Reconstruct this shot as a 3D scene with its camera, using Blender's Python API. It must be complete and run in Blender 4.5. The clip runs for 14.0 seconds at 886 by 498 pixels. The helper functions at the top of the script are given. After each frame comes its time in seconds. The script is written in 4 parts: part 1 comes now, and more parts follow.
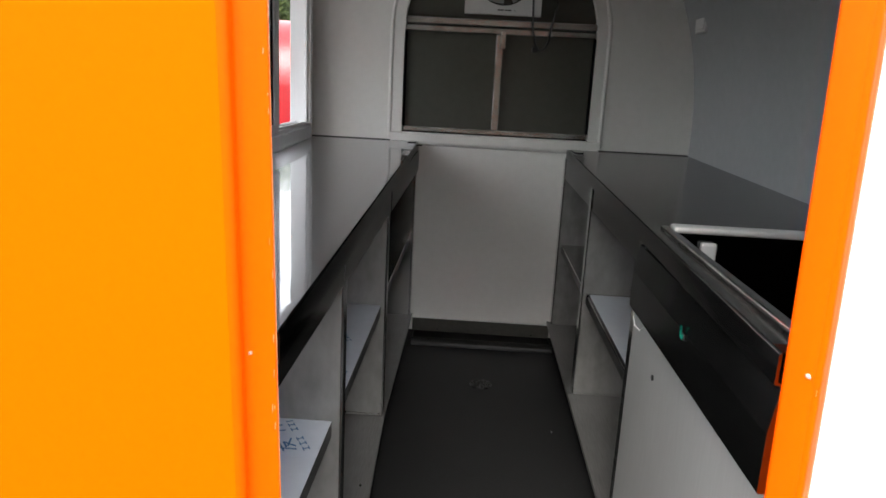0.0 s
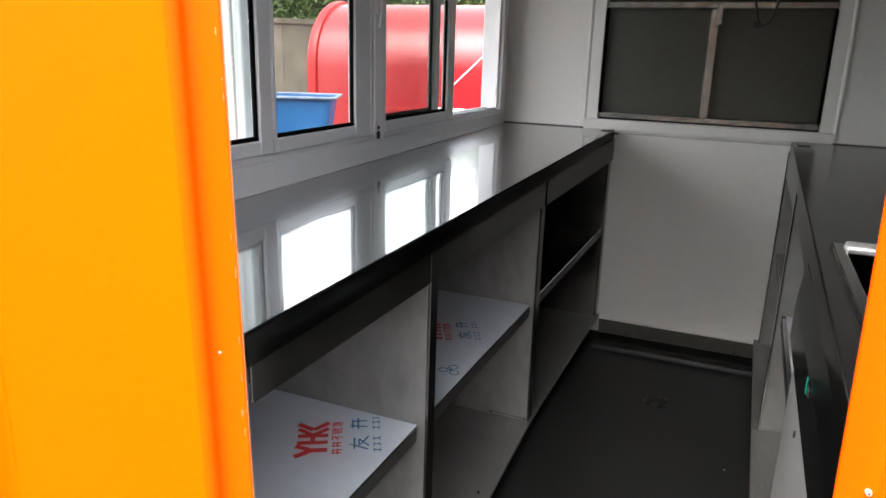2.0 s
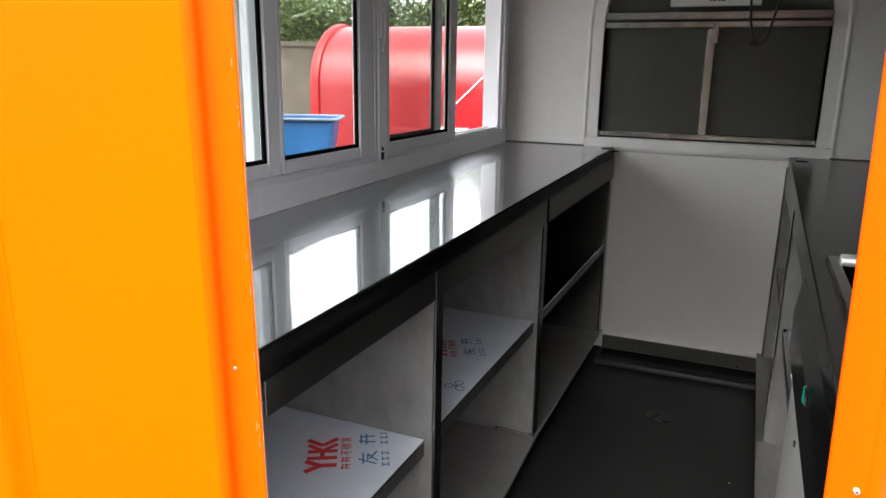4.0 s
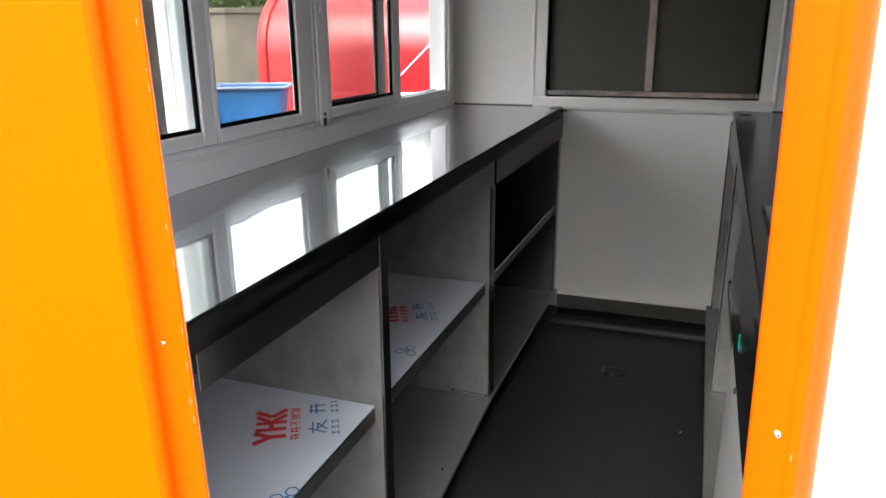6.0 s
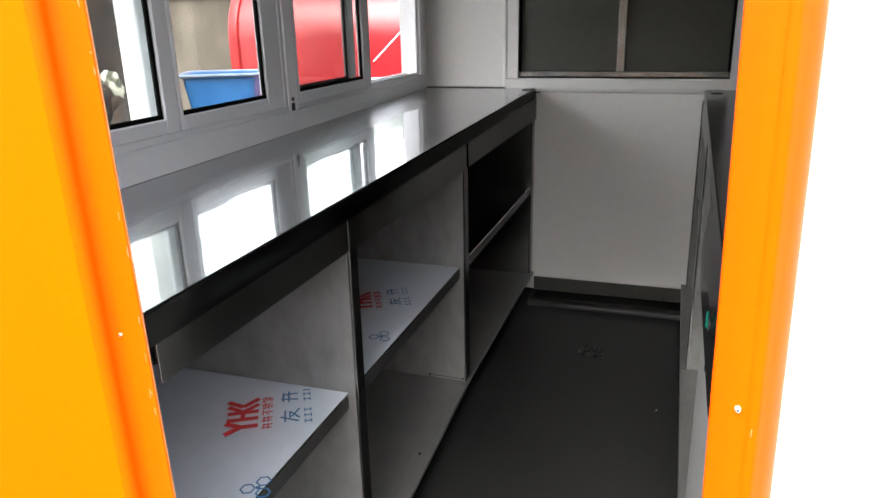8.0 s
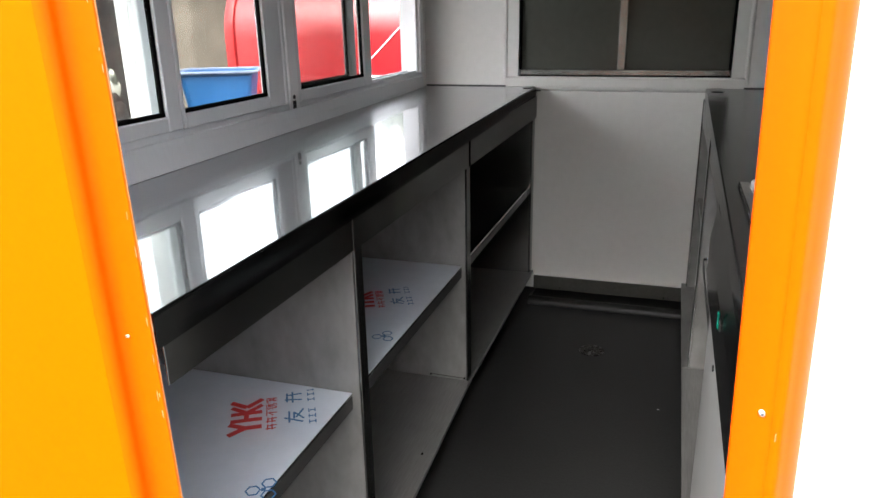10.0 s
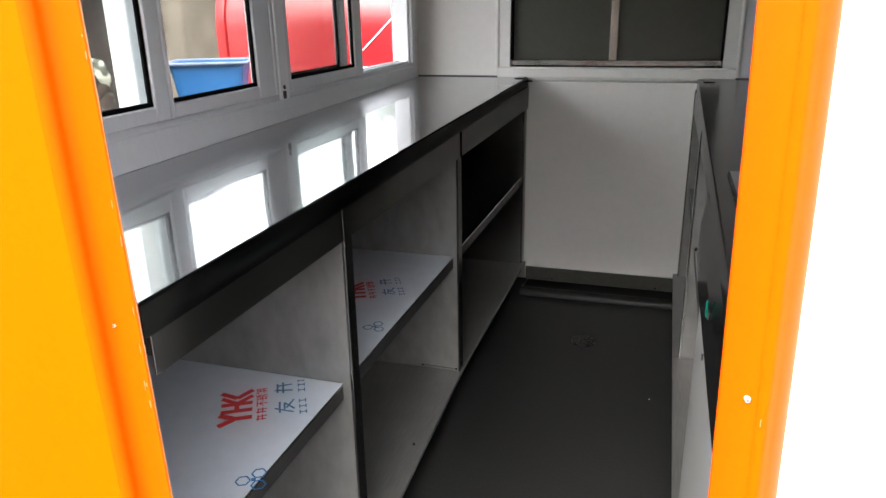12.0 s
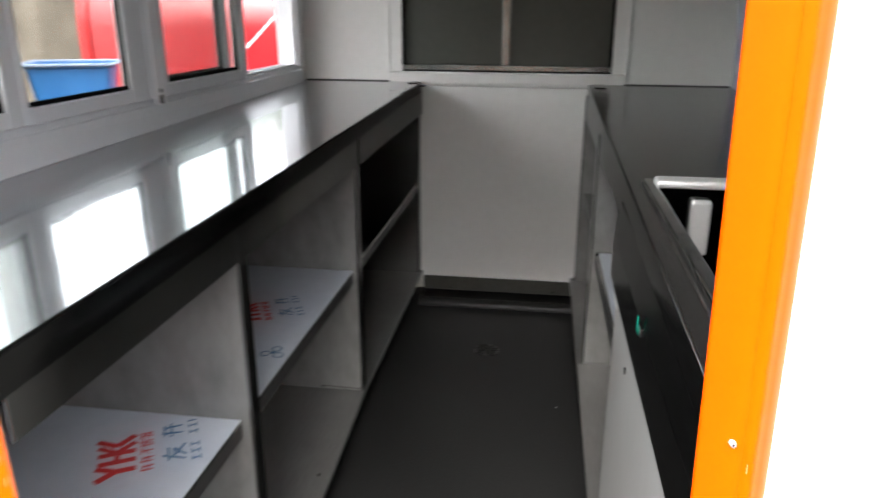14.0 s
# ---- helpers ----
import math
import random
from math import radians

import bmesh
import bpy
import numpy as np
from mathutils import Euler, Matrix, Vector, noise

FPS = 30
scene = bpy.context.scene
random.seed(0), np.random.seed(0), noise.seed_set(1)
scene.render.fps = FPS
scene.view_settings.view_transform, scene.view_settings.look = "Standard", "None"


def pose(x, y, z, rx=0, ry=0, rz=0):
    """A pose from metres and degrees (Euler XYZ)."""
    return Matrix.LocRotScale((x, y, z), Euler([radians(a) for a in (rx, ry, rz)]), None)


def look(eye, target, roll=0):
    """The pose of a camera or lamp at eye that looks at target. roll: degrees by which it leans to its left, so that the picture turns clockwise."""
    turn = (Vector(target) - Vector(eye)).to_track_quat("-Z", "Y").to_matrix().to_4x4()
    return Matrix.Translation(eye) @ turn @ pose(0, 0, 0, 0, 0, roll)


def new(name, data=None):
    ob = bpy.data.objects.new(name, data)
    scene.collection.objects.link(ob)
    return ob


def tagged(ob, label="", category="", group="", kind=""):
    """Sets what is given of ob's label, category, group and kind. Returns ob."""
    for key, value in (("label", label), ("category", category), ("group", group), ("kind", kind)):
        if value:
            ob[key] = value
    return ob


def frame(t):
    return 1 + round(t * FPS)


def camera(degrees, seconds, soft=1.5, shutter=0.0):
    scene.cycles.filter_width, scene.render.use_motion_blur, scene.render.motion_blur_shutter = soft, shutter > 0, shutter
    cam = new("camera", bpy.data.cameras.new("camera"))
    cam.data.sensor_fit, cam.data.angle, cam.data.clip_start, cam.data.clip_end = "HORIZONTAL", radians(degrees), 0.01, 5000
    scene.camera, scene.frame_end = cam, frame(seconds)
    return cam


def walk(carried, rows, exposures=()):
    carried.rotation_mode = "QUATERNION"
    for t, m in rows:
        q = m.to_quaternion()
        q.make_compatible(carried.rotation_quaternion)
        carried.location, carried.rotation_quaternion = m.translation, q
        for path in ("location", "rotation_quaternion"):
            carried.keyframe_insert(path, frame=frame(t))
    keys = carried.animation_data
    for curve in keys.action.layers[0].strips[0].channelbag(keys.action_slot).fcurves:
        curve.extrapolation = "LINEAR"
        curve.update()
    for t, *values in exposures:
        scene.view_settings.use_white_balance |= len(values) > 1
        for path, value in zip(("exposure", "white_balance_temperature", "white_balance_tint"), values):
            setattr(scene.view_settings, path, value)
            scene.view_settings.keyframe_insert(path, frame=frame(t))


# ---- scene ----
cam = camera(64.0, 14.0, shutter=0.5)
PATH = [
    (0, (-0.141, -0.54, 1.194), (-0.208, 1.403, 0.722), 3.0),
    (0.2, (-0.115, -0.503, 1.2), (-0.22, 1.442, 0.743), 3.3),
    (0.4, (-0.047, -0.472, 1.205), (-0.254, 1.479, 0.82), 4.5),
    (0.5, (-0.01, -0.454, 1.2), (-0.31, 1.484, 0.812), 4.1),
    (0.7, (0.062, -0.414, 1.214), (-0.417, 1.483, 0.798), 3.1),
    (1, (0.118, -0.357, 1.22), (-0.511, 1.495, 0.804), 1.3),
    (1.2, (0.136, -0.333, 1.217), (-0.545, 1.498, 0.789), 1.3),
    (1.5, (0.146, -0.324, 1.205), (-0.541, 1.496, 0.743), 1.9),
    (2, (0.132, -0.339, 1.199), (-0.62, 1.435, 0.661), 1.7),
    (2.5, (0.128, -0.37, 1.202), (-0.635, 1.407, 0.691), 1.8),
    (3, (0.135, -0.376, 1.204), (-0.639, 1.403, 0.714), 1.2),
    (5.5, (0.155, -0.352, 1.208), (-0.585, 1.441, 0.72), 0.1),
    (6, (0.169, -0.345, 1.197), (-0.485, 1.454, 0.619), -0.4),
    (6.5, (0.174, -0.341, 1.198), (-0.47, 1.456, 0.602), -1.0),
    (7, (0.178, -0.328, 1.19), (-0.41, 1.476, 0.558), -1.0),
    (7.5, (0.183, -0.329, 1.191), (-0.414, 1.478, 0.574), -1.4),
    (8, (0.185, -0.328, 1.19), (-0.414, 1.477, 0.572), -1.2),
    (10.5, (0.161, -0.323, 1.189), (-0.423, 1.485, 0.565), -1.0),
    (11, (0.163, -0.322, 1.187), (-0.418, 1.485, 0.557), -0.8),
    (11.5, (0.167, -0.32, 1.184), (-0.395, 1.485, 0.53), -0.8),
    (12, (0.169, -0.321, 1.185), (-0.398, 1.485, 0.54), -1.0),
    (12.5, (0.172, -0.322, 1.187), (-0.395, 1.487, 0.548), -1.1),
    (13, (0.177, -0.313, 1.187), (-0.35, 1.507, 0.547), -1.5),
    (13.3, (0.179, -0.309, 1.189), (-0.344, 1.518, 0.546), -1.6),
    (13.5, (0.166, -0.301, 1.181), (-0.337, 1.525, 0.527), -1.6),
    (13.8, (0.139, -0.275, 1.185), (-0.261, 1.577, 0.543), -0.6),
    (14, (0.106, -0.234, 1.174), (-0.152, 1.645, 0.54), 0.3),
]
walk(cam, [(t, look(eye, target, roll)) for t, eye, target, roll in PATH], [(0, 2.05), (0.8, 2.15), (2, 2.35), (3.2, 2.35), (5.3, 2.08), (5.6, 2.13), (6, 2.45), (7, 2.53), (14, 2.58)])

# ---- world and sun ----
SUN_ELEV, SUN_AZ = 48.0, 192.0
world = bpy.data.worlds.new("sky_world")
world.use_nodes = True
scene.world = world
wn = world.node_tree.nodes
wn.clear()
sky = wn.new("ShaderNodeTexSky")
sky.sky_type = "NISHITA"
sky.sun_disc = False
sky.sun_elevation, sky.sun_rotation = radians(SUN_ELEV), radians(SUN_AZ)
sky.air_density, sky.dust_density, sky.ozone_density = 1.0, 3.0, 1.5
bg = wn.new("ShaderNodeBackground")
bg.inputs["Strength"].default_value = 0.12
wout = wn.new("ShaderNodeOutputWorld")
haze = wn.new("ShaderNodeHueSaturation")     # thin bright cloud takes most of the blue out
haze.inputs["Saturation"].default_value = 0.38
cloud = wn.new("ShaderNodeMix")              # an even, bright cloud cover over the whole sky
cloud.data_type, cloud.blend_type = "RGBA", "ADD"
cloud.inputs["Factor"].default_value = 1.0
cloud.inputs["B"].default_value = (4.72, 4.7, 4.62, 1.0)
world.node_tree.links.new(sky.outputs[0], haze.inputs["Color"])
world.node_tree.links.new(haze.outputs[0], cloud.inputs["A"])
world.node_tree.links.new(cloud.outputs["Result"], bg.inputs["Color"])
world.node_tree.links.new(bg.outputs[0], wout.inputs["Surface"])

sun_data = bpy.data.lights.new("sun", "SUN")
sun_data.energy, sun_data.angle, sun_data.color = 0.9, radians(40), (1.0, 0.97, 0.93)
sun = new("sun", sun_data)
_az, _el = radians(SUN_AZ), radians(SUN_ELEV)
_dir = Vector((math.sin(_az) * math.cos(_el), math.cos(_az) * math.cos(_el), math.sin(_el)))
sun.matrix_world = look(_dir * 30, (0, 0, 0))


# ---- materials ----
def material(name):
    m = bpy.data.materials.new(name)
    m.use_nodes = True
    nt = m.node_tree
    nt.nodes.clear()
    out = nt.nodes.new("ShaderNodeOutputMaterial")
    return m, nt, out


def link(nt, a, b):
    nt.links.new(a, b)


def coords(nt, scale=(1, 1, 1)):
    tc = nt.nodes.new("ShaderNodeNewGeometry")
    mp = nt.nodes.new("ShaderNodeMapping")
    mp.inputs["Scale"].default_value = scale
    link(nt, tc.outputs["Position"], mp.inputs["Vector"])
    return mp.outputs["Vector"]


def noise_tex(nt, vec, scale, detail=4.0, rough=0.55):
    n = nt.nodes.new("ShaderNodeTexNoise")
    n.inputs["Scale"].default_value = scale
    n.inputs["Detail"].default_value = detail
    n.inputs["Roughness"].default_value = rough
    link(nt, vec, n.inputs["Vector"])
    return n.outputs["Fac"]


def ramp(nt, fac, a, b, pa=0.3, pb=0.7):
    r = nt.nodes.new("ShaderNodeValToRGB")
    e = r.color_ramp.elements
    e[0].position, e[1].position = pa, pb
    e[0].color, e[1].color = (*a, 1), (*b, 1)
    link(nt, fac, r.inputs["Fac"])
    return r.outputs["Color"]


def span(nt, fac, lo, hi):
    r = nt.nodes.new("ShaderNodeMapRange")
    r.inputs["To Min"].default_value, r.inputs["To Max"].default_value = lo, hi
    link(nt, fac, r.inputs["Value"])
    return r.outputs["Result"]


def bump(nt, height, strength, dist, below=None):
    b = nt.nodes.new("ShaderNodeBump")
    b.inputs["Strength"].default_value, b.inputs["Distance"].default_value = strength, dist
    link(nt, height, b.inputs["Height"])
    if below is not None:
        link(nt, below, b.inputs["Normal"])
    return b.outputs["Normal"]


def surface(name, dark, light, rough=(0.4, 0.5), metal=0.0, grain=(1, 1, 1), scale=40.0, stain=1.5,
            relief=0.15, relief_dist=0.001, wave=0.0, wave_scale=3.0, wave_dist=0.004, spec=0.5, coat=0.0, graze=1.0):
    """A surface with a fine grain, wide stains, uneven gloss and relief at two scales."""
    m, nt, out = material(name)
    p = nt.nodes.new("ShaderNodeBsdfPrincipled")
    fine = noise_tex(nt, coords(nt, grain), scale, 5)
    wide = noise_tex(nt, coords(nt), stain, 3)
    mixn = nt.nodes.new("ShaderNodeMath")
    mixn.operation = "MULTIPLY_ADD"
    mixn.inputs[1].default_value = 0.5
    half = nt.nodes.new("ShaderNodeMath")
    half.operation = "MULTIPLY"
    half.inputs[1].default_value = 0.5
    link(nt, wide, half.inputs[0])
    link(nt, fine, mixn.inputs[0])
    link(nt, half.outputs[0], mixn.inputs[2])
    link(nt, ramp(nt, mixn.outputs[0], dark, light), p.inputs["Base Color"])
    link(nt, span(nt, mixn.outputs[0], *rough), p.inputs["Roughness"])
    p.inputs["Metallic"].default_value = metal
    p.inputs["Specular IOR Level"].default_value = spec
    p.inputs["Specular Tint"].default_value = (graze, graze, graze, 1.0)
    p.inputs["Coat Weight"].default_value = coat
    p.inputs["Coat Roughness"].default_value = 0.3
    nrm = None
    if wave:
        nrm = bump(nt, noise_tex(nt, coords(nt), wave_scale, 1, 0.3), wave, wave_dist)
    if relief:
        nrm = bump(nt, fine, relief, relief_dist, nrm)
    if nrm is not None:
        link(nt, nrm, p.inputs["Normal"])
    link(nt, p.outputs[0], out.inputs["Surface"])
    return m


ORANGE = surface("orange_gelcoat", (0.86, 0.093, 0.0), (0.88, 0.099, 0.0), (0.5, 0.6), scale=60, relief=0.03, spec=0.01, wave=0.1, wave_dist=0.002)
# same paint as ORANGE, less green so the door frame looks dimmer
ORANGE_TRIM = surface("dimmed_orange_trim", (0.86, 0.076, 0.0), (0.88, 0.082, 0.0), (0.35, 0.45), scale=80, relief=0.05, spec=0.05, wave=0.15, wave_dist=0.002)
CHIP = surface("chipped_edge", (0.36, 0.15, 0.04), (0.52, 0.28, 0.15), (0.5, 0.7), scale=90)
WHITE = surface("white_fibreglass", (0.74, 0.728, 0.70), (0.80, 0.788, 0.76), (0.3, 0.45), scale=30, relief=0.05, spec=0.4, wave=0.12, wave_scale=4, wave_dist=0.004)
# greyed copy of WHITE: the side wall's weaker light is in its colour
DIM_WALL = surface("dimmed_fibreglass", (0.34, 0.352, 0.365), (0.40, 0.412, 0.425), (0.35, 0.5), scale=30, relief=0.05, spec=0.3, wave=0.12, wave_scale=4, wave_dist=0.004)
WHITE_DOOR = surface("white_door_panel", (0.8, 0.8, 0.79), (0.86, 0.86, 0.85), (0.45, 0.55), scale=30, relief=0.03, spec=0.3)


def polished_steel():
    """Mirror-bright sheet with a soft halo, slightly buckled."""
    m, nt, out = material("polished_steel")
    fine = noise_tex(nt, coords(nt, (1, 0.05, 1)), 220, 5)
    nrm = bump(nt, noise_tex(nt, coords(nt), 4.5, 1, 0.3), 0.2, 0.006)
    nrm = bump(nt, noise_tex(nt, coords(nt, (1, 1, 1)), 18.0, 1, 0.3), 0.05, 0.002, nrm)
    a = nt.nodes.new("ShaderNodeBsdfPrincipled")
    b = nt.nodes.new("ShaderNodeBsdfPrincipled")
    for p, lo, hi, gain in ((a, 0.035, 0.05, 1.0), (b, 0.24, 0.28, 1.2)):
        p.inputs["Metallic"].default_value = 1.0
        link(nt, ramp(nt, fine, (0.385 * gain, 0.39 * gain, 0.402 * gain), (0.415 * gain, 0.42 * gain, 0.433 * gain)), p.inputs["Base Color"])
        link(nt, span(nt, fine, lo, hi), p.inputs["Roughness"])
        link(nt, nrm, p.inputs["Normal"])
    mx = nt.nodes.new("ShaderNodeMixShader")
    mx.inputs[0].default_value = 0.42
    link(nt, a.outputs[0], mx.inputs[1])
    link(nt, b.outputs[0], mx.inputs[2])
    link(nt, mx.outputs[0], out.inputs["Surface"])
    return m


TOP_STEEL = polished_steel()
# worktop steel with the dark reflection put into its colour
TOP_DARKENED = surface("darkened_worktop", (0.115, 0.112, 0.108), (0.15, 0.146, 0.14), (0.16, 0.26), 0.9, (1, 0.06, 1), 240, 2, 0.02, 0.0004, 0.3, 5, 0.004)
# rail steel darkened: the black floor it would mirror is in the colour
APRON = surface("darkened_rail_steel", (0.26, 0.26, 0.255), (0.32, 0.32, 0.313), (0.16, 0.24), 1.0, (1, 0.05, 1), 220, 2, 0.0, 0.0006, 0.4, 5, 0.004, graze=0.4)
BASE_SHEET = surface("matt_base_sheet", (0.26, 0.256, 0.248), (0.40, 0.395, 0.383), (0.36, 0.46), 0.8, (1, 0.05, 1), 300, 3, 0.0, 0.0003, 0.3, 4, 0.004)
SCRATCHED = surface("scratched_steel", (0.32, 0.32, 0.30), (0.62, 0.62, 0.60), (0.16, 0.3), 0.9, (1, 1, 1), 16, 7, 0.0, 0.0006, 0.9, 8, 0.01)
STEEL = surface("brushed_steel", (0.47, 0.47, 0.46), (0.50, 0.50, 0.49), (0.15, 0.18), 1.0, (1, 1, 0.04), 260, 2, 0.0, 0.0006, 0.5, 4, 0.006)
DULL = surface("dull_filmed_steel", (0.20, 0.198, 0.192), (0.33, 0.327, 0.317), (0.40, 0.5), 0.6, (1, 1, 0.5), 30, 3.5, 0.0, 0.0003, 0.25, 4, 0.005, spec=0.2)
# steel darkened and its grazing gleam cut, to pass for dark reflections
EDGE = surface("darkened_edge_steel", (0.085, 0.085, 0.083), (0.12, 0.12, 0.118), (0.12, 0.2), 1.0, (1, 0.1, 1), 300, 2, 0.03, 0.0003, 0.3, 6, 0.003, graze=0.3)
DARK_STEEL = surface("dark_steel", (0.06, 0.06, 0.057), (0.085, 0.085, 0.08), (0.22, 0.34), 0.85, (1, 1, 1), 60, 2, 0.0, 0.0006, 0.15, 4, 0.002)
HATCH = surface("hatch_panel", (0.050, 0.052, 0.042), (0.066, 0.069, 0.056), (0.3, 0.4), 0.0, (1, 1, 1), 30, 2, 0.0, 0.0006, 0.15, 3, 0.003)
FLOOR = surface("black_rubber_floor", (0.011, 0.011, 0.0108), (0.021, 0.021, 0.0206), (0.32, 0.46), scale=120, stain=2.2, relief=0.35, relief_dist=0.001, spec=0.2)
ALU = surface("grey_aluminium", (0.68, 0.70, 0.725), (0.74, 0.76, 0.78), (0.32, 0.42), 0.0, (1, 1, 0.05), 120, 3, 0.04, 0.0005)
# shaded copy of ALU, for the far outer sash
ALU_SHADED = surface("shaded_aluminium", (0.20, 0.205, 0.21), (0.26, 0.265, 0.27), (0.32, 0.42), 0.0, (1, 1, 0.05), 120, 3, 0.04, 0.0005)
# brighter copy of ALU: daylight on jambs and meeting strip is in the colour
ALU_BRIGHTENED = surface("brightened_aluminium", (0.8, 0.81, 0.83), (0.86, 0.87, 0.88), (0.3, 0.4), 0.0, (1, 1, 0.05), 120, 3, 0.04, 0.0005)
GASKET = surface("black_rubber_seal", (0.004, 0.004, 0.004), (0.009, 0.009, 0.009), (0.8, 0.95), scale=100, spec=0.0)
SEALANT = surface("grey_sealant", (0.06, 0.06, 0.058), (0.1, 0.1, 0.095), (0.6, 0.8), scale=60)
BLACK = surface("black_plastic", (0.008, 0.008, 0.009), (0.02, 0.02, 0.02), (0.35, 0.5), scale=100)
PLASTIC = surface("white_plastic", (0.66, 0.66, 0.65), (0.74, 0.74, 0.72), (0.35, 0.45), scale=80, relief=0.03)
FILM = surface("protective_film", (0.50, 0.535, 0.60), (0.58, 0.615, 0.675), (0.26, 0.36), 0.3, scale=25, stain=5, relief=0.1, wave=0.35, wave_scale=12, wave_dist=0.003)
RED_INK = surface("red_print", (0.42, 0.012, 0.012), (0.5, 0.02, 0.018), (0.35, 0.45), scale=90, relief=0.02)
BLUE_INK = surface("blue_print", (0.02, 0.1, 0.24), (0.03, 0.14, 0.3), (0.35, 0.45), scale=90, relief=0.02)
PANEL = surface("brushed_closing_panel", (0.44, 0.44, 0.432), (0.52, 0.52, 0.51), (0.42, 0.52), 0.55, (1, 1, 0.08), 200, 2.5, 0.0, 0.0003, 0.3, 4, 0.004)
# shelf lip with its shading and dark reflection in the colour
LIP = surface("shaded_shelf_lip", (0.02, 0.02, 0.0195), (0.04, 0.04, 0.039), (0.35, 0.5), 0.0, (1, 0.1, 1), 120, 2, 0.02, spec=0.25)
KICK = surface("dull_kick_strip", (0.07, 0.07, 0.061), (0.11, 0.11, 0.096), (0.35, 0.5), 0.2, (1, 1, 1), 60, 2, 0.02)
GREY = surface("grey_plastic", (0.30, 0.31, 0.32), (0.36, 0.37, 0.38), (0.4, 0.5), scale=80, relief=0.02)
GREEN = surface("green_lens", (0.0, 0.075, 0.052), (0.004, 0.13, 0.09), (0.1, 0.2), scale=90)
RED = surface("red_gelcoat", (0.20, 0.0015, 0.004), (0.25, 0.002, 0.005), (0.28, 0.36), scale=20, stain=1, relief=0.0, spec=0.4, coat=0.3)
RED_RIM = surface("red_rim", (0.25, 0.005, 0.006), (0.30, 0.008, 0.008), (0.38, 0.48), scale=20, spec=0.35)
BLUE_WORN = surface("worn_blue_rim", (0.06, 0.10, 0.18), (0.24, 0.27, 0.32), (0.5, 0.7), scale=12, stain=4)
BLUE = surface("blue_plastic", (0.007, 0.07, 0.2), (0.012, 0.095, 0.26), (0.35, 0.5), scale=30, stain=3)
CONCRETE = surface("stained_concrete", (0.022, 0.016, 0.011), (0.185, 0.158, 0.126), (0.75, 0.95), grain=(1, 1, 0.10), scale=4, stain=0.9, relief=0.4, relief_dist=0.01, spec=0.2)
GROUND = surface("yard_concrete", (0.07, 0.068, 0.064), (0.13, 0.127, 0.12), (0.7, 0.95), scale=5, stain=0.5, relief=0.4, relief_dist=0.01, spec=0.2)
SOIL = surface("dark_stack", (0.003, 0.0016, 0.001), (0.058, 0.036, 0.026), (0.8, 0.95), scale=9, stain=3.0, relief=0.6, relief_dist=0.02, spec=0.2)


def patched_cloth():
    """Cream cloth with olive patches."""
    m, nt, out = material("patched_cloth")
    p = nt.nodes.new("ShaderNodeBsdfPrincipled")
    n = noise_tex(nt, coords(nt), 9, 2, 0.4)
    link(nt, ramp(nt, n, (0.055, 0.055, 0.036), (0.42, 0.40, 0.33), 0.46, 0.52), p.inputs["Base Color"])
    p.inputs["Roughness"].default_value = 0.85
    link(nt, bump(nt, noise_tex(nt, coords(nt), 40, 4), 0.5, 0.004), p.inputs["Normal"])
    link(nt, p.outputs[0], out.inputs["Surface"])
    return m


SCRAP = patched_cloth()
BARK = surface("bark", (0.05, 0.035, 0.025), (0.12, 0.09, 0.065), (0.8, 0.95), grain=(1, 1, 0.3), scale=20, relief=0.6, relief_dist=0.01)
TYRE = surface("tyre_rubber", (0.012, 0.012, 0.012), (0.03, 0.03, 0.03), (0.7, 0.9), scale=40)
SATIN = surface("satin_steel", (0.66, 0.66, 0.65), (0.74, 0.74, 0.73), (0.3, 0.42), 0.5, scale=90, relief=0.0)
CHROME = surface("bright_steel", (0.6, 0.59, 0.57), (0.7, 0.69, 0.67), (0.1, 0.2), 1.0, scale=90, relief=0.03, wave=0.6, wave_scale=14, wave_dist=0.004)


def leaf_material():
    m, nt, out = material("leaves")
    p = nt.nodes.new("ShaderNodeBsdfPrincipled")
    g = nt.nodes.new("ShaderNodeNewGeometry")
    r = nt.nodes.new("ShaderNodeValToRGB")
    e = r.color_ramp.elements
    e[0].color, e[1].color = (0.035, 0.058, 0.020, 1), (0.17, 0.21, 0.065, 1)
    e.new(0.55).color = (0.075, 0.11, 0.036, 1)
    link(nt, g.outputs["Random Per Island"], r.inputs["Fac"])
    link(nt, r.outputs["Color"], p.inputs["Base Color"])
    p.inputs["Roughness"].default_value = 0.45
    t = nt.nodes.new("ShaderNodeBsdfTranslucent")
    link(nt, r.outputs["Color"], t.inputs["Color"])
    mx = nt.nodes.new("ShaderNodeMixShader")
    mx.inputs[0].default_value = 0.3
    link(nt, p.outputs[0], mx.inputs[1])
    link(nt, t.outputs[0], mx.inputs[2])
    link(nt, mx.outputs[0], out.inputs["Surface"])
    return m


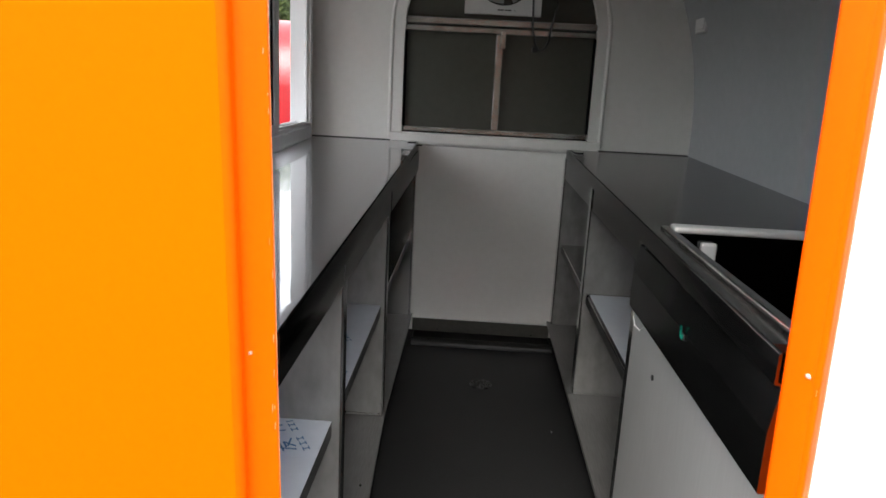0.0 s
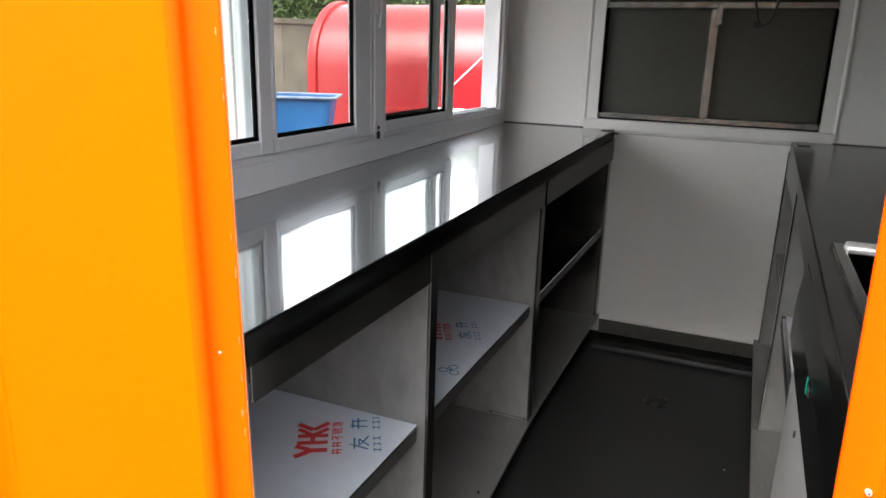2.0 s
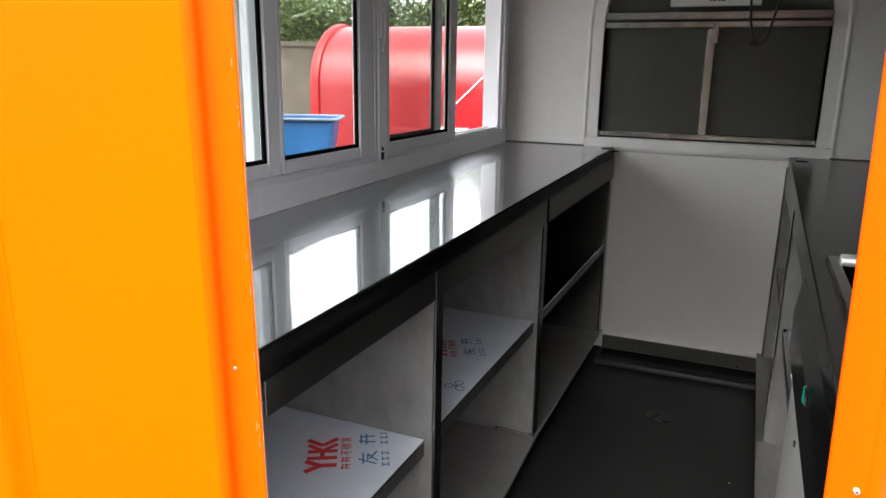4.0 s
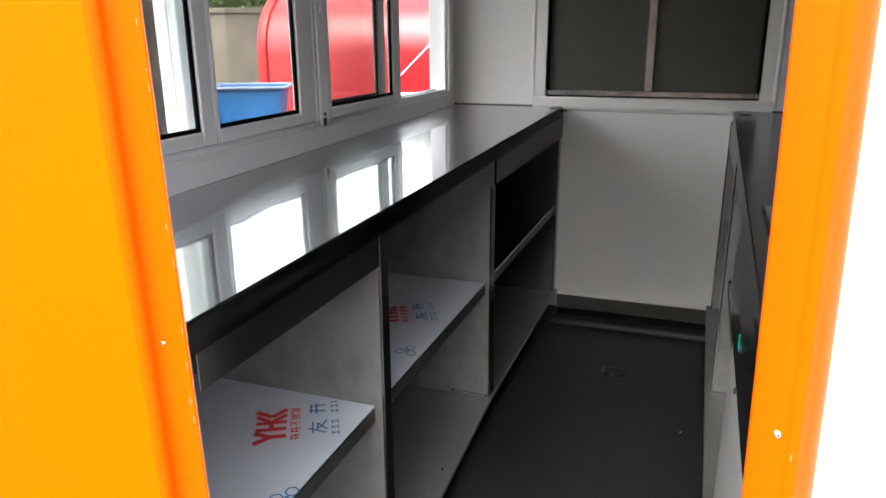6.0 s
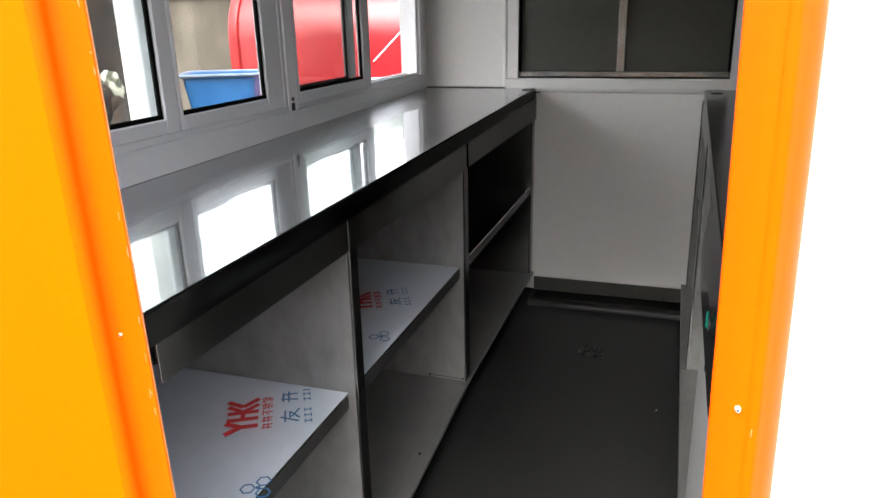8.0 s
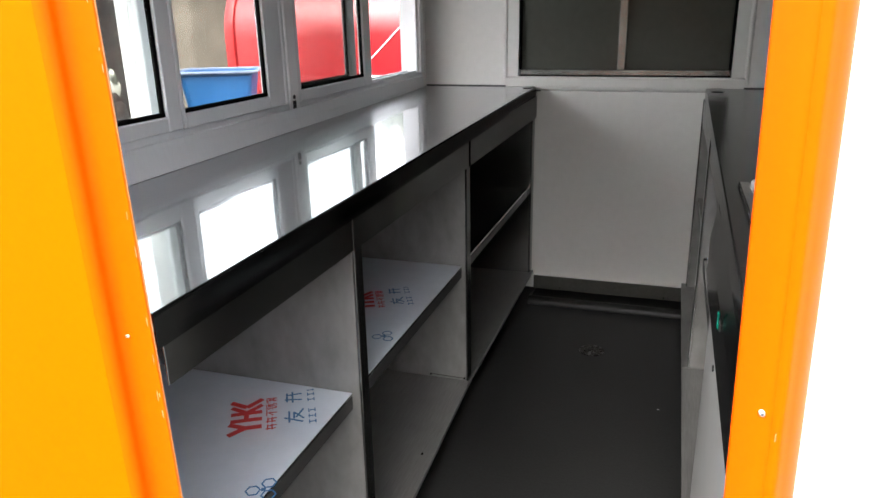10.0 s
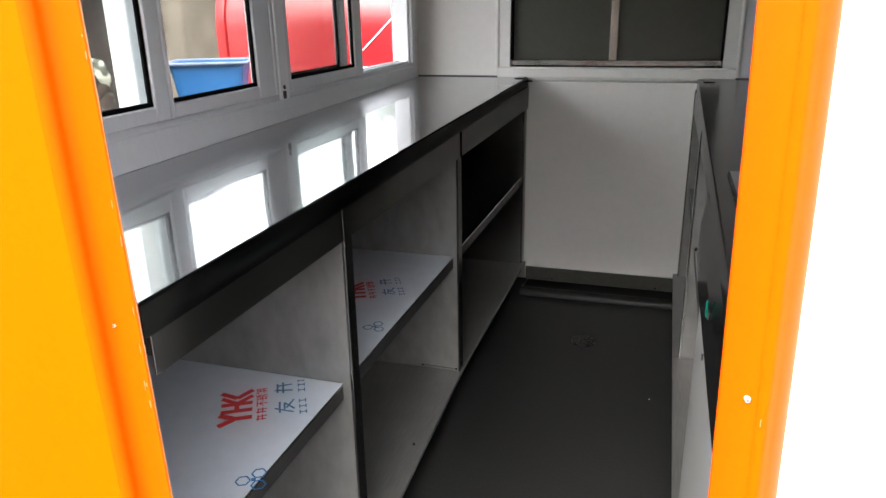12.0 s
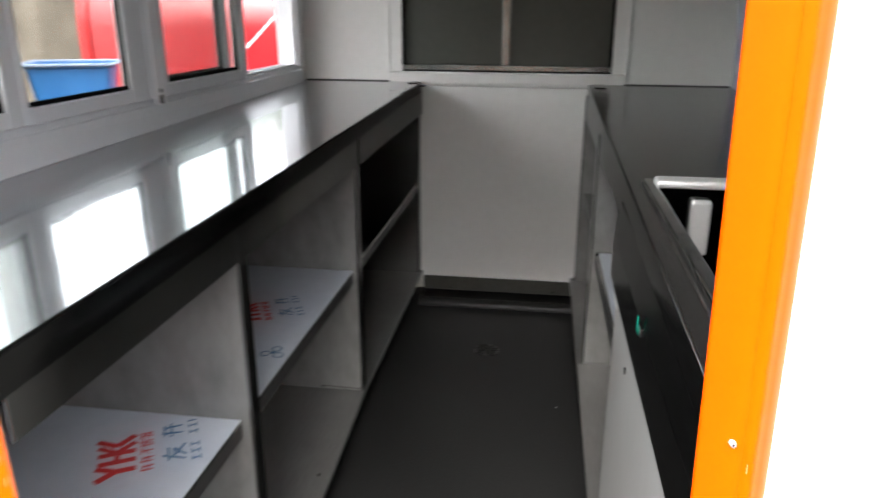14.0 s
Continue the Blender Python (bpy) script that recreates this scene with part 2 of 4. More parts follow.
def glass_material(name, haze):
    m, nt, out = material(name)
    tr = nt.nodes.new("ShaderNodeBsdfTransparent")
    tr.inputs["Color"].default_value = (0.93, 0.95, 0.94, 1)
    df = nt.nodes.new("ShaderNodeBsdfDiffuse")
    df.inputs["Color"].default_value = (0.7, 0.72, 0.7, 1)
    gl = nt.nodes.new("ShaderNodeBsdfGlossy")
    gl.inputs["Roughness"].default_value = 0.02
    dust = noise_tex(nt, coords(nt), 3.0, 5)
    m1 = nt.nodes.new("ShaderNodeMixShader")
    link(nt, span(nt, dust, haze * 0.4, haze * 1.6), m1.inputs[0])
    link(nt, tr.outputs[0], m1.inputs[1])
    link(nt, df.outputs[0], m1.inputs[2])
    fr = nt.nodes.new("ShaderNodeLayerWeight")
    fr.inputs["Blend"].default_value = 0.25
    pw = nt.nodes.new("ShaderNodeMath")
    pw.operation = "POWER"
    pw.inputs[1].default_value = 3.0
    link(nt, fr.outputs["Facing"], pw.inputs[0])
    sc = nt.nodes.new("ShaderNodeMath")
    sc.operation = "MULTIPLY_ADD"
    sc.inputs[1].default_value, sc.inputs[2].default_value = 0.35, 0.02
    link(nt, pw.outputs[0], sc.inputs[0])
    m2 = nt.nodes.new("ShaderNodeMixShader")
    link(nt, sc.outputs[0], m2.inputs[0])
    link(nt, m1.outputs[0], m2.inputs[1])
    link(nt, gl.outputs[0], m2.inputs[2])
    link(nt, m2.outputs[0], out.inputs["Surface"])
    return m


LEAF = leaf_material()
GLASS = glass_material("window_glass", 0.032)


# ---- mesh helpers ----
def box(bm, x0, x1, y0, y1, z0, z1, bevel=0.0, seg=1):
    vs = bmesh.ops.create_cube(bm, size=1.0)["verts"]
    for v in vs:
        v.co = Vector((x0 + (v.co.x + 0.5) * (x1 - x0), y0 + (v.co.y + 0.5) * (y1 - y0), z0 + (v.co.z + 0.5) * (z1 - z0)))
    if bevel:
        es = list({e for v in vs for e in v.link_edges})
        bmesh.ops.bevel(bm, geom=es, offset=bevel, segments=seg, affect="EDGES", profile=0.5)
    return bm


def boxes(*specs, bevel=0.0, seg=1):
    bm = bmesh.new()
    for s in specs:
        box(bm, *s, bevel=bevel, seg=seg)
    return bm


def extrude_profile(bm, pts, axis, a, b, closed=True):
    """Sweeps a profile of 2D points along an axis from a to b, with end faces when closed."""
    def co(p, t):
        return {"y": (p[0], t, p[1]), "x": (t, p[0], p[1]), "z": (p[0], p[1], t)}[axis]
    r0 = [bm.verts.new(co(p, a)) for p in pts]
    r1 = [bm.verts.new(co(p, b)) for p in pts]
    n = len(pts)
    for i in range(n if closed else n - 1):
        j = (i + 1) % n
        bm.faces.new((r0[i], r0[j], r1[j], r1[i]))
    if closed:
        bm.faces.new(r0[::-1])
        bm.faces.new(r1)
    bmesh.ops.recalc_face_normals(bm, faces=bm.faces[:])
    return bm


def tube(bm, pts, r, sides=8):
    """A round bar along a line of points."""
    pts = [Vector(p) for p in pts]
    rings = []
    for i, p in enumerate(pts):
        d = (pts[min(i + 1, len(pts) - 1)] - pts[max(i - 1, 0)]).normalized()
        u = d.cross(Vector((0.3, 0.5, 0.81))).normalized()
        w = d.cross(u)
        rr = r[i] if isinstance(r, (list, tuple)) else r
        rings.append([bm.verts.new(p + rr * (math.cos(2 * math.pi * k / sides) * u + math.sin(2 * math.pi * k / sides) * w)) for k in range(sides)])
    for a, b in zip(rings, rings[1:]):
        for k in range(sides):
            bm.faces.new((a[k], a[(k + 1) % sides], b[(k + 1) % sides], b[k]))
    bm.faces.new(rings[0][::-1])
    bm.faces.new(rings[-1])
    return bm


def disc(bm, centre, axis, r, depth, sides=24, r2=None):
    c = Vector(centre)
    d = Vector(axis).normalized()
    return tube(bm, [c - d * depth / 2, c + d * depth / 2], [r, r if r2 is None else r2], sides)


def mesh_of(name, bm, mat, smooth=False):
    bmesh.ops.recalc_face_normals(bm, faces=bm.faces[:])
    me = bpy.data.meshes.new(name)
    bm.to_mesh(me)
    bm.free()
    me.materials.append(mat)
    if smooth:
        for p in me.polygons:
            p.use_smooth = True
        me.set_sharp_from_angle(angle=radians(42))
    return me


def part(name, bm, mat, parent, label="", smooth=False):
    ob = new(name, mesh_of(name, bm, mat, smooth))
    ob.parent = parent
    ob.matrix_parent_inverse = parent.matrix_basis.inverted()
    if label:
        ob["label"] = label
    return ob


def thing(name, at, label, category, group="", kind=""):
    ob = new(name)
    ob.empty_display_size = 0.1
    ob.location = at
    return tagged(ob, label, category, group, kind)


def solid(name, bm, mat, label, category, group="", kind="", smooth=False):
    return tagged(new(name, mesh_of(name, bm, mat, smooth)), label, category, group, kind)


# ---- plan of the trailer ----
XL, XR = -0.88, 0.825          # inner faces of the long walls
WX = -0.85                     # plane of the serving window
YN, YF = 0.266, 2.70            # inner faces of the end walls
TOP = 0.903                    # worktop height
DX0, DX1 = -0.378, 0.228       # door opening
GZ = -0.45                     # yard level


def right_x(z):
    return XR if z < 1.0 else -0.005 + 0.83 * math.sqrt(max(0.0, 1 - ((z - 1.0) / 1.15) ** 2))


# floor
bm = boxes((XL - 0.02, XR + 0.02, YN - 0.03, YF + 0.02, -0.05, 0.0))
floor = solid("floor", bm, FLOOR, "black rubber trailer floor, slightly dusty and scuffed", "floor", kind="structure")
bm = bmesh.new()
extrude_profile(bm, [(YF - 0.005, 0.0)] + [(2.52 + 0.028 * math.cos(a), 0.03 * math.sin(a)) for a in [math.pi * k / 8 for k in range(9)]], "x", -0.37, 0.27)
part("floor_ridge", bm, FLOOR, floor, smooth=True)

# right wall and roof
bm = bmesh.new()
zs = [-0.05] + [1.0 + 0.62 * k / 10 for k in range(11)]
extrude_profile(bm, [(right_x(z), z) for z in zs] + [(right_x(z) + 0.05, z) for z in zs[::-1]], "y", YN - 0.04, YF + 0.05)
wall_right = solid("wall_east", bm, DIM_WALL, "curved fibreglass side wall, greyed to look less lit", "wall", kind="structure", smooth=False)
bm = bmesh.new()
ins = [(right_x(1.62 + 0.53 * k / 8), 1.62 + 0.53 * k / 8) for k in range(9)]
ins[-1] = (-0.005, 2.15)
ins += [(-0.005 - 0.845 * math.sin(a), 1.79 + 0.36 * math.cos(a)) for a in [math.pi / 2 * k / 10 for k in range(1, 11)]]
outs = [(x * 1.06, z + 0.05) for x, z in ins]
outs[0], outs[-1] = (ins[0][0] + 0.05, ins[0][1]), (ins[-1][0] - 0.05, ins[-1][1])
extrude_profile(bm, ins + outs[::-1], "y", YN - 0.04, YF + 0.05)
ceiling = solid("ceiling", bm, WHITE, "rounded white fibreglass trailer ceiling", "ceiling", kind="structure")

# left wall round the window
WY0, WY1, WZ0, WZ1 = 0.36, 2.58, 0.90, 1.72
bm = boxes((XL - 0.05, XL, YN - 0.04, YF + 0.05, -0.05, 0.878), (XL - 0.05, XL, YN - 0.04, YF + 0.05, WZ1, 1.79), (XL, WX + 0.015, YN - 0.03, WY0, WZ0 + 0.01, WZ1 + 0.03),
           (XL - 0.05, XL, YN - 0.04, WY0, WZ0 - 0.002, WZ1), (XL - 0.05, XL, WY1, YF + 0.05, WZ0 - 0.002, WZ1))
wall_left = solid("wall_west", bm, WHITE, "white fibreglass side wall round the serving window", "wall", kind="structure")


# orange outer skin, underframe
bm = bmesh.new()
sk = [(right_x(z) + 0.051, z) for z in zs]
extrude_profile(bm, sk + [(x + 0.005, z) for x, z in sk[::-1]], "y", YN + 0.004, YF + 0.05)
part("outer_skin", bm, ORANGE, wall_right, "orange outer skin")
bm = bmesh.new()
sk = [(x, z + 0.001) for x, z in outs]
extrude_profile(bm, sk + [(x * 1.006, z + 0.006) for x, z in sk[::-1]], "y", YN + 0.004, YF + 0.05)
part("outer_skin", bm, ORANGE, ceiling, "orange outer skin")
ox0, ox1 = XL - 0.056, XL - 0.051
part("outer_skin", boxes((ox0, ox1, YN + 0.004, YF + 0.05, -0.05, WZ0 - 0.002), (ox0, ox1, YN + 0.004, YF + 0.05, WZ1, 1.772),
                         (ox0, ox1, YN + 0.004, WY0, WZ0 - 0.002, WZ1), (ox0, ox1, WY1, YF + 0.05, WZ0 - 0.002, WZ1)), ORANGE, wall_left, "orange outer skin")
under = thing("underframe", (0, 1.5, GZ), "dark steel underframe carrying the trailer floor", "underframe", kind="structure")
for x in (-0.62, 0.58):
    part("rail", boxes((x, x + 0.06, YN, YF, -0.12, -0.0505), bevel=0.003), DARK_STEEL, under)
for y in (0.45, 2.45):
    part("cross_rail", boxes((-0.56, 0.58, y, y + 0.05, -0.11, -0.0505), bevel=0.003), DARK_STEEL, under)
    for x in (-0.62, 0.58):
        part("stand", boxes((x + 0.01, x + 0.05, y, y + 0.04, GZ + 0.008, -0.12), (x - 0.02, x + 0.08, y - 0.03, y + 0.07, GZ, GZ + 0.008), bevel=0.001), DARK_STEEL, under)


# ---- far wall with its arched recess ----
AX, AZ0, AZS, AR = -0.050, 0.941, 1.40, 0.420   # arch centre, foot, spring and radius


def arch_pts(r, z0, n=20):
    pts = [(AX + r, z0), (AX + r, AZS)]
    pts += [(AX + r * math.cos(a), AZS + r * math.sin(a)) for a in [math.pi * k / n for k in range(1, n)]]
    return pts + [(AX - r, AZS), (AX - r, z0)]


bm = bmesh.new()
arc = arch_pts(AR, AZ0)
outer = [(XR + 0.05, AZ0), (right_x(AZS) + 0.05, AZS)]
for k in range(1, 20):
    a = math.pi * k / 20
    d = Vector((math.cos(a), math.sin(a)))
    outer.append((AX + d.x * (0.95 - 0.1 * abs(d.y)), min(2.2, AZS + d.y * 0.8)))
outer += [(XL - 0.05, AZS), (XL - 0.05, AZ0)]
for yy, flip in ((YF, False), (YF + 0.05, True)):
    va = [bm.verts.new((x, yy, z)) for x, z in arc]
    vo = [bm.verts.new((x, yy, z)) for x, z in outer]
    for i in range(len(va) - 1):
        bm.faces.new((va[i], vo[i], vo[i + 1], va[i + 1]))
    low = [bm.verts.new((x, yy, -0.05)) for x in (XR + 0.05, XL - 0.05)]
    bm.faces.new((vo[0], va[0], va[-1], vo[-1], low[1], low[0]))
    if not flip:
        first = va
for i in range(len(first)):
    j = (i + 1) % len(first)
    bm.faces.new((first[i], first[j], va[j], va[i]))
wall_far = solid("wall_north", bm, WHITE, "white fibreglass end wall with an arched hatch opening", "wall", kind="structure")
# moulded bead round the arch and the ledge below it
bm = bmesh.new()
tube(bm, [(x, YF + 0.006, z) for x, z in arch_pts(AR + 0.055, 0.915)], 0.011, 10)
part("arch_bead", bm, WHITE, wall_far, smooth=True)
bm = bmesh.new()
extrude_profile(bm, [(YF, 0.885), (YF - 0.010, 0.893), (YF - 0.014, 0.905), (YF - 0.014, 0.938), (YF, 0.944)], "x", AX - AR - 0.05, AX + AR + 0.05)
part("ledge_moulding", bm, WHITE, wall_far)
bm = boxes((-0.381, 0.273, YF - 0.014, YF - 0.003, 0.0, 0.064), bevel=0.002)
part("baseboard_edge", boxes((-0.381, 0.273, YF - 0.016, YF - 0.003, 0.0642, 0.0668), bevel=0.0008), SATIN, wall_far, "bright top edge of the kick strip")
cove = bmesh.new()
bend = [(YF - 0.0125 * (1 - math.sin(math.pi / 2 * k / 6)), 0.0672 + 0.075 * (1 - math.cos(math.pi / 2 * k / 6))) for k in range(7)]
extrude_profile(cove, [(YF + 0.002, 0.0672)] + bend + [(YF + 0.002, 0.1424)], "x", -0.379, 0.271)
part("cove", cove, WHITE, wall_far, smooth=True)
skirt = part("baseboard", bm, KICK, wall_far, "dull steel kick strip with screws")
for x in (-0.26, 0.19):
    bm = bmesh.new()
    disc(bm, (x, YF - 0.014, 0.012), (0, 1, 0), 0.004, 0.004, 10)
    part("screw", bm, CHROME, skirt)

# arched hatch: two dark panels, bars, mullion and latch
hatch = thing("hatch", (AX, YF + 0.03, AZ0), "arched steel hatch of two dark panels with bright bars", "hatch")
bm = bmesh.new()
extrude_profile(bm, arch_pts(AR + 0.02, AZ0 - 0.01), "y", YF + 0.045, YF + 0.06)
part("back_sheet", bm, HATCH, hatch)
mx = AX + 0.0
for x0, x1 in ((AX - AR + 0.010, mx - 0.016), (mx + 0.016, AX + AR - 0.010)):
    part("panel", boxes((x0, x1, YF + 0.028, YF + 0.040, AZ0 + 0.03, 1.385), bevel=0.002), HATCH, hatch)
part("mullion", boxes((mx - 0.016, mx + 0.016, YF + 0.012, YF + 0.036, AZ0 + 0.028, 1.385), bevel=0.003), SCRATCHED, hatch, "scratched steel upright")
part("bottom_rail", boxes((AX - AR + 0.006, AX + AR - 0.006, YF + 0.006, YF + 0.038, AZ0 + 0.007, AZ0 + 0.030), bevel=0.003), SCRATCHED, hatch)
part("left_stile", boxes((AX - AR + 0.001, AX - AR + 0.010, YF + 0.004, YF + 0.038, AZ0 + 0.03, 1.385), bevel=0.002), GASKET, hatch, "black rubber seal")
part("right_stile", boxes((AX + AR - 0.010, AX + AR - 0.001, YF + 0.004, YF + 0.038, AZ0 + 0.03, 1.385), bevel=0.002), GASKET, hatch, "black rubber seal")
part("bottom_seal", boxes((AX - AR + 0.001, AX + AR - 0.001, YF + 0.004, YF + 0.038, AZ0 + 0.0005, AZ0 + 0.007)), GASKET, hatch, "black rubber seal")
part("cross_bar", boxes((AX - AR + 0.004, AX + AR - 0.004, YF + 0.002, YF + 0.036, 1.385, 1.412), bevel=0.004), SCRATCHED, hatch)
part("cross_bar", boxes((AX - AR + 0.004, AX + AR - 0.004, YF - 0.010, YF + 0.036, 1.416, 1.446), bevel=0.004), SCRATCHED, hatch)
latch = part("latch", boxes((mx + 0.0, mx + 0.026, YF + 0.0, YF + 0.012, 1.325, 1.405), bevel=0.003), SCRATCHED, hatch, "bright toggle latch")
part("latch_bolt", boxes((mx + 0.006, mx + 0.02, YF - 0.010, YF, 1.345, 1.37), (mx + 0.004, mx + 0.01, YF - 0.012, YF, 1.38, 1.40), bevel=0.002), CHROME, latch)


# ---- extractor fan above the bars ----
def build_fan():
    cx, cz, w, y = -0.048, 1.632, 0.165, YF - 0.012
    fan = thing("extractor_fan", (cx, y, cz - w), "white square extractor fan with black grille, on the hatch", "fan")
    bm = bmesh.new()
    n = 32
    inner = [(cx + 0.128 * math.cos(2 * math.pi * k / n), cz + 0.128 * math.sin(2 * math.pi * k / n)) for k in range(n)]
    sq = []
    for k in range(n):
        a = 2 * math.pi * k / n
        s = w / max(abs(math.cos(a)), abs(math.sin(a)))
        sq.append((cx + s * math.cos(a), cz + s * math.sin(a)))
    ring = {}
    for yy in (y, y + 0.04):
        ring[yy] = ([bm.verts.new((x, yy, z)) for x, z in inner], [bm.verts.new((x, yy, z)) for x, z in sq])
        vi, vo = ring[yy]
        for k in range(n):
            bm.faces.new((vi[k], vo[k], vo[(k + 1) % n], vi[(k + 1) % n]))
    for which in (0, 1):
        a, b = ring[y][which], ring[y + 0.04][which]
        for k in range(n):
            bm.faces.new((a[k], a[(k + 1) % n], b[(k + 1) % n], b[k]))
    part("housing", bm, PLASTIC, fan)
    bm = bmesh.new()
    disc(bm, (cx, y + 0.045, cz), (0, 1, 0), 0.132, 0.008, 32)
    part("back_plate", bm, DARK_STEEL, fan)
    for k in range(7):
        a = 2 * math.pi * k / 7
        bm = bmesh.new()
        c, s = math.cos(a), math.sin(a)
        pts = [(0.03, -0.012, 0.012), (0.115, -0.035, 0.018), (0.12, 0.03, 0.002), (0.03, 0.014, 0.002)]
        lo = [bm.verts.new((cx + r * c - t * s, y + 0.022 + d, cz + r * s + t * c)) for r, t, d in pts]
        hi = [bm.verts.new((v.co.x, v.co.y + 0.003, v.co.z)) for v in lo]
        bm.faces.new(lo)
        bm.faces.new(hi[::-1])
        for i in range(4):
            bm.faces.new((lo[i], hi[i], hi[(i + 1) % 4], lo[(i + 1) % 4]))
        part("blade", bm, GREY, fan)
    bm = bmesh.new()
    disc(bm, (cx, y + 0.018, cz), (0, 1, 0), 0.036, 0.03, 20)
    part("hub", bm, GREY, fan)
    for k in range(13):
        z = cz - 0.12 + 0.02 * k
        half = math.sqrt(max(0.0, 0.128 ** 2 - (z - cz) ** 2))
        bm = bmesh.new()
        tube(bm, [(cx - half, y + 0.004, z), (cx + half, y + 0.004, z)], 0.0022, 6)
        part("grille_bar", bm, BLACK, fan)
    for x0, x1 in ((-0.022, -0.012), (-0.009, 0.002), (0.010, 0.019), (0.022, 0.036), (0.050, 0.053)):
        part("print_bar", boxes((cx + x0, cx + x1, y - 0.0008, y, cz - 0.149, cz - 0.143)), BLACK, fan, "short black print mark")
    return fan


build_fan()
bm = bmesh.new()
loop = [(0.075, YF - 0.03, 1.75), (0.078, YF - 0.035, 1.55), (0.085, YF - 0.04, 1.42), (0.10, YF - 0.035, 1.35), (0.118, YF - 0.03, 1.322),
        (0.14, YF - 0.03, 1.33), (0.155, YF - 0.03, 1.36), (0.17, YF - 0.03, 1.44), (0.185, YF - 0.028, 1.52), (0.16, YF - 0.024, 1.60), (0.115, YF - 0.02, 1.64)]
tube(bm, loop, 0.0045, 8)
solid("power_cable", bm, BLACK, "black power cable hanging in a loop below the fan", "cable", smooth=True)
bm = boxes((0.088, 0.112, YF - 0.045, YF - 0.025, 1.315, 1.338), bevel=0.004)
solid("cable_plug", bm, BLACK, "small black plug on the fan cable", "plug")


# ---- near wall: orange outside, door frame, open door ----
RZ1 = 1.66
FY = 0.232              # outer face of the end wall


def lean(bm):
    """The whole doorway stands a little out of plumb."""
    for v in bm.verts:
        v.co.x += 0.020 * (0.95 - v.co.z)
    return bm


xw = DX0 - 0.025      # side of the rebate on the hinge-free side
bm = lean(boxes((XL - 0.06, xw - 0.0112, FY, YN, GZ + 0.25, 2.3)))
box(bm, 0.292, XR + 0.06, 0.293, 0.311, GZ + 0.25, RZ1)
box(bm, 0.330, XR + 0.06, FY, 0.311, RZ1, 2.3)
box(bm, xw - 0.006, 0.330, FY, YN, RZ1, 2.28)
wall_near = solid("wall_south", bm, ORANGE, "glossy orange fibreglass end wall of the trailer", "wall", kind="structure")
part("lining", boxes((XL + 0.001, DX0 - 0.05, YN + 0.001, YN + 0.006, 0.0, RZ1), (0.292, XR - 0.001, 0.312, 0.316, 0.0, RZ1), (XL + 0.001, XR - 0.001, YN + 0.001, YN + 0.006, RZ1, 2.12)), WHITE, wall_near, "white inner lining")
bm = bmesh.new()
step = [(-0.748 - 0.0045 * k, FY - 0.0005 - 0.020 * (0.5 - 0.5 * math.cos(math.pi * k / 8))) for k in range(9)]
extrude_profile(bm, step + [(XL - 0.058, FY - 0.0205), (XL - 0.058, FY - 0.0005)], "z", GZ + 0.26, 2.29)
part("moulded_rib", bm, ORANGE, wall_near, smooth=True)
# moulded rebate frame round the opening
door_frame = thing("door_frame", (0, 0.25, 0), "orange moulded door frame with chipped edges and screws", "door frame", kind="structure")


def arc(cx, cy, r, a0, a1, n=6):
    return [(cx + r * math.cos(radians(a0 + (a1 - a0) * k / n)), cy + r * math.sin(radians(a0 + (a1 - a0) * k / n))) for k in range(n + 1)]


LX = DX0 + 0.012      # edge of the thin lip
pts = [(DX0, 0.272), (LX, 0.2600)] + arc(LX - 0.002, 0.2587, 0.002, 0, -90) + [(LX - 0.006, 0.2567)]
pts += arc(xw + 0.012, 0.2447, 0.012, 90, 180) + arc(xw - 0.011, FY + 0.011, 0.011, 0, -90) + [(xw - 0.0112, 0.272)]
bm = bmesh.new()
extrude_profile(bm, pts, "z", -0.1, RZ1)
lean(bm)
jl = part("left_jamb", bm, ORANGE_TRIM, door_frame, smooth=True)
# the hinge side bulges outwards with two shallow flutes in its face
bm = bmesh.new()
pts = [(DX1 + 0.036, 0.292), (DX1 + 0.003, 0.240)] + arc(DX1 + 0.0065, 0.2335, 0.0065, 180, 225, 4)
pts += [(DX1 + 0.0105, 0.2228), (DX1 + 0.017, 0.2190), (DX1 + 0.022, 0.2172), (DX1 + 0.0262, 0.2168), (DX1 + 0.0280, 0.2178), (DX1 + 0.0305, 0.2162), (DX1 + 0.034, 0.2158),
        (DX1 + 0.0370, 0.2170), (DX1 + 0.0390, 0.2200), (DX1 + 0.0430, 0.2226), (DX1 + 0.0475, 0.2272)]
pts += [(DX1 + 0.0515, 0.2330), (DX1 + 0.0545, 0.2410), (DX1 + 0.0568, 0.2520), (DX1 + 0.0575, 0.292)]
extrude_profile(bm, pts, "z", -0.1, RZ1)
lean(bm)
jr = part("right_jamb", bm, ORANGE_TRIM, door_frame, smooth=True)
part("head", boxes((DX0, DX1, 0.25, YN + 0.004, RZ1 - 0.06, RZ1 - 0.001), bevel=0.006, seg=2), ORANGE_TRIM, door_frame)
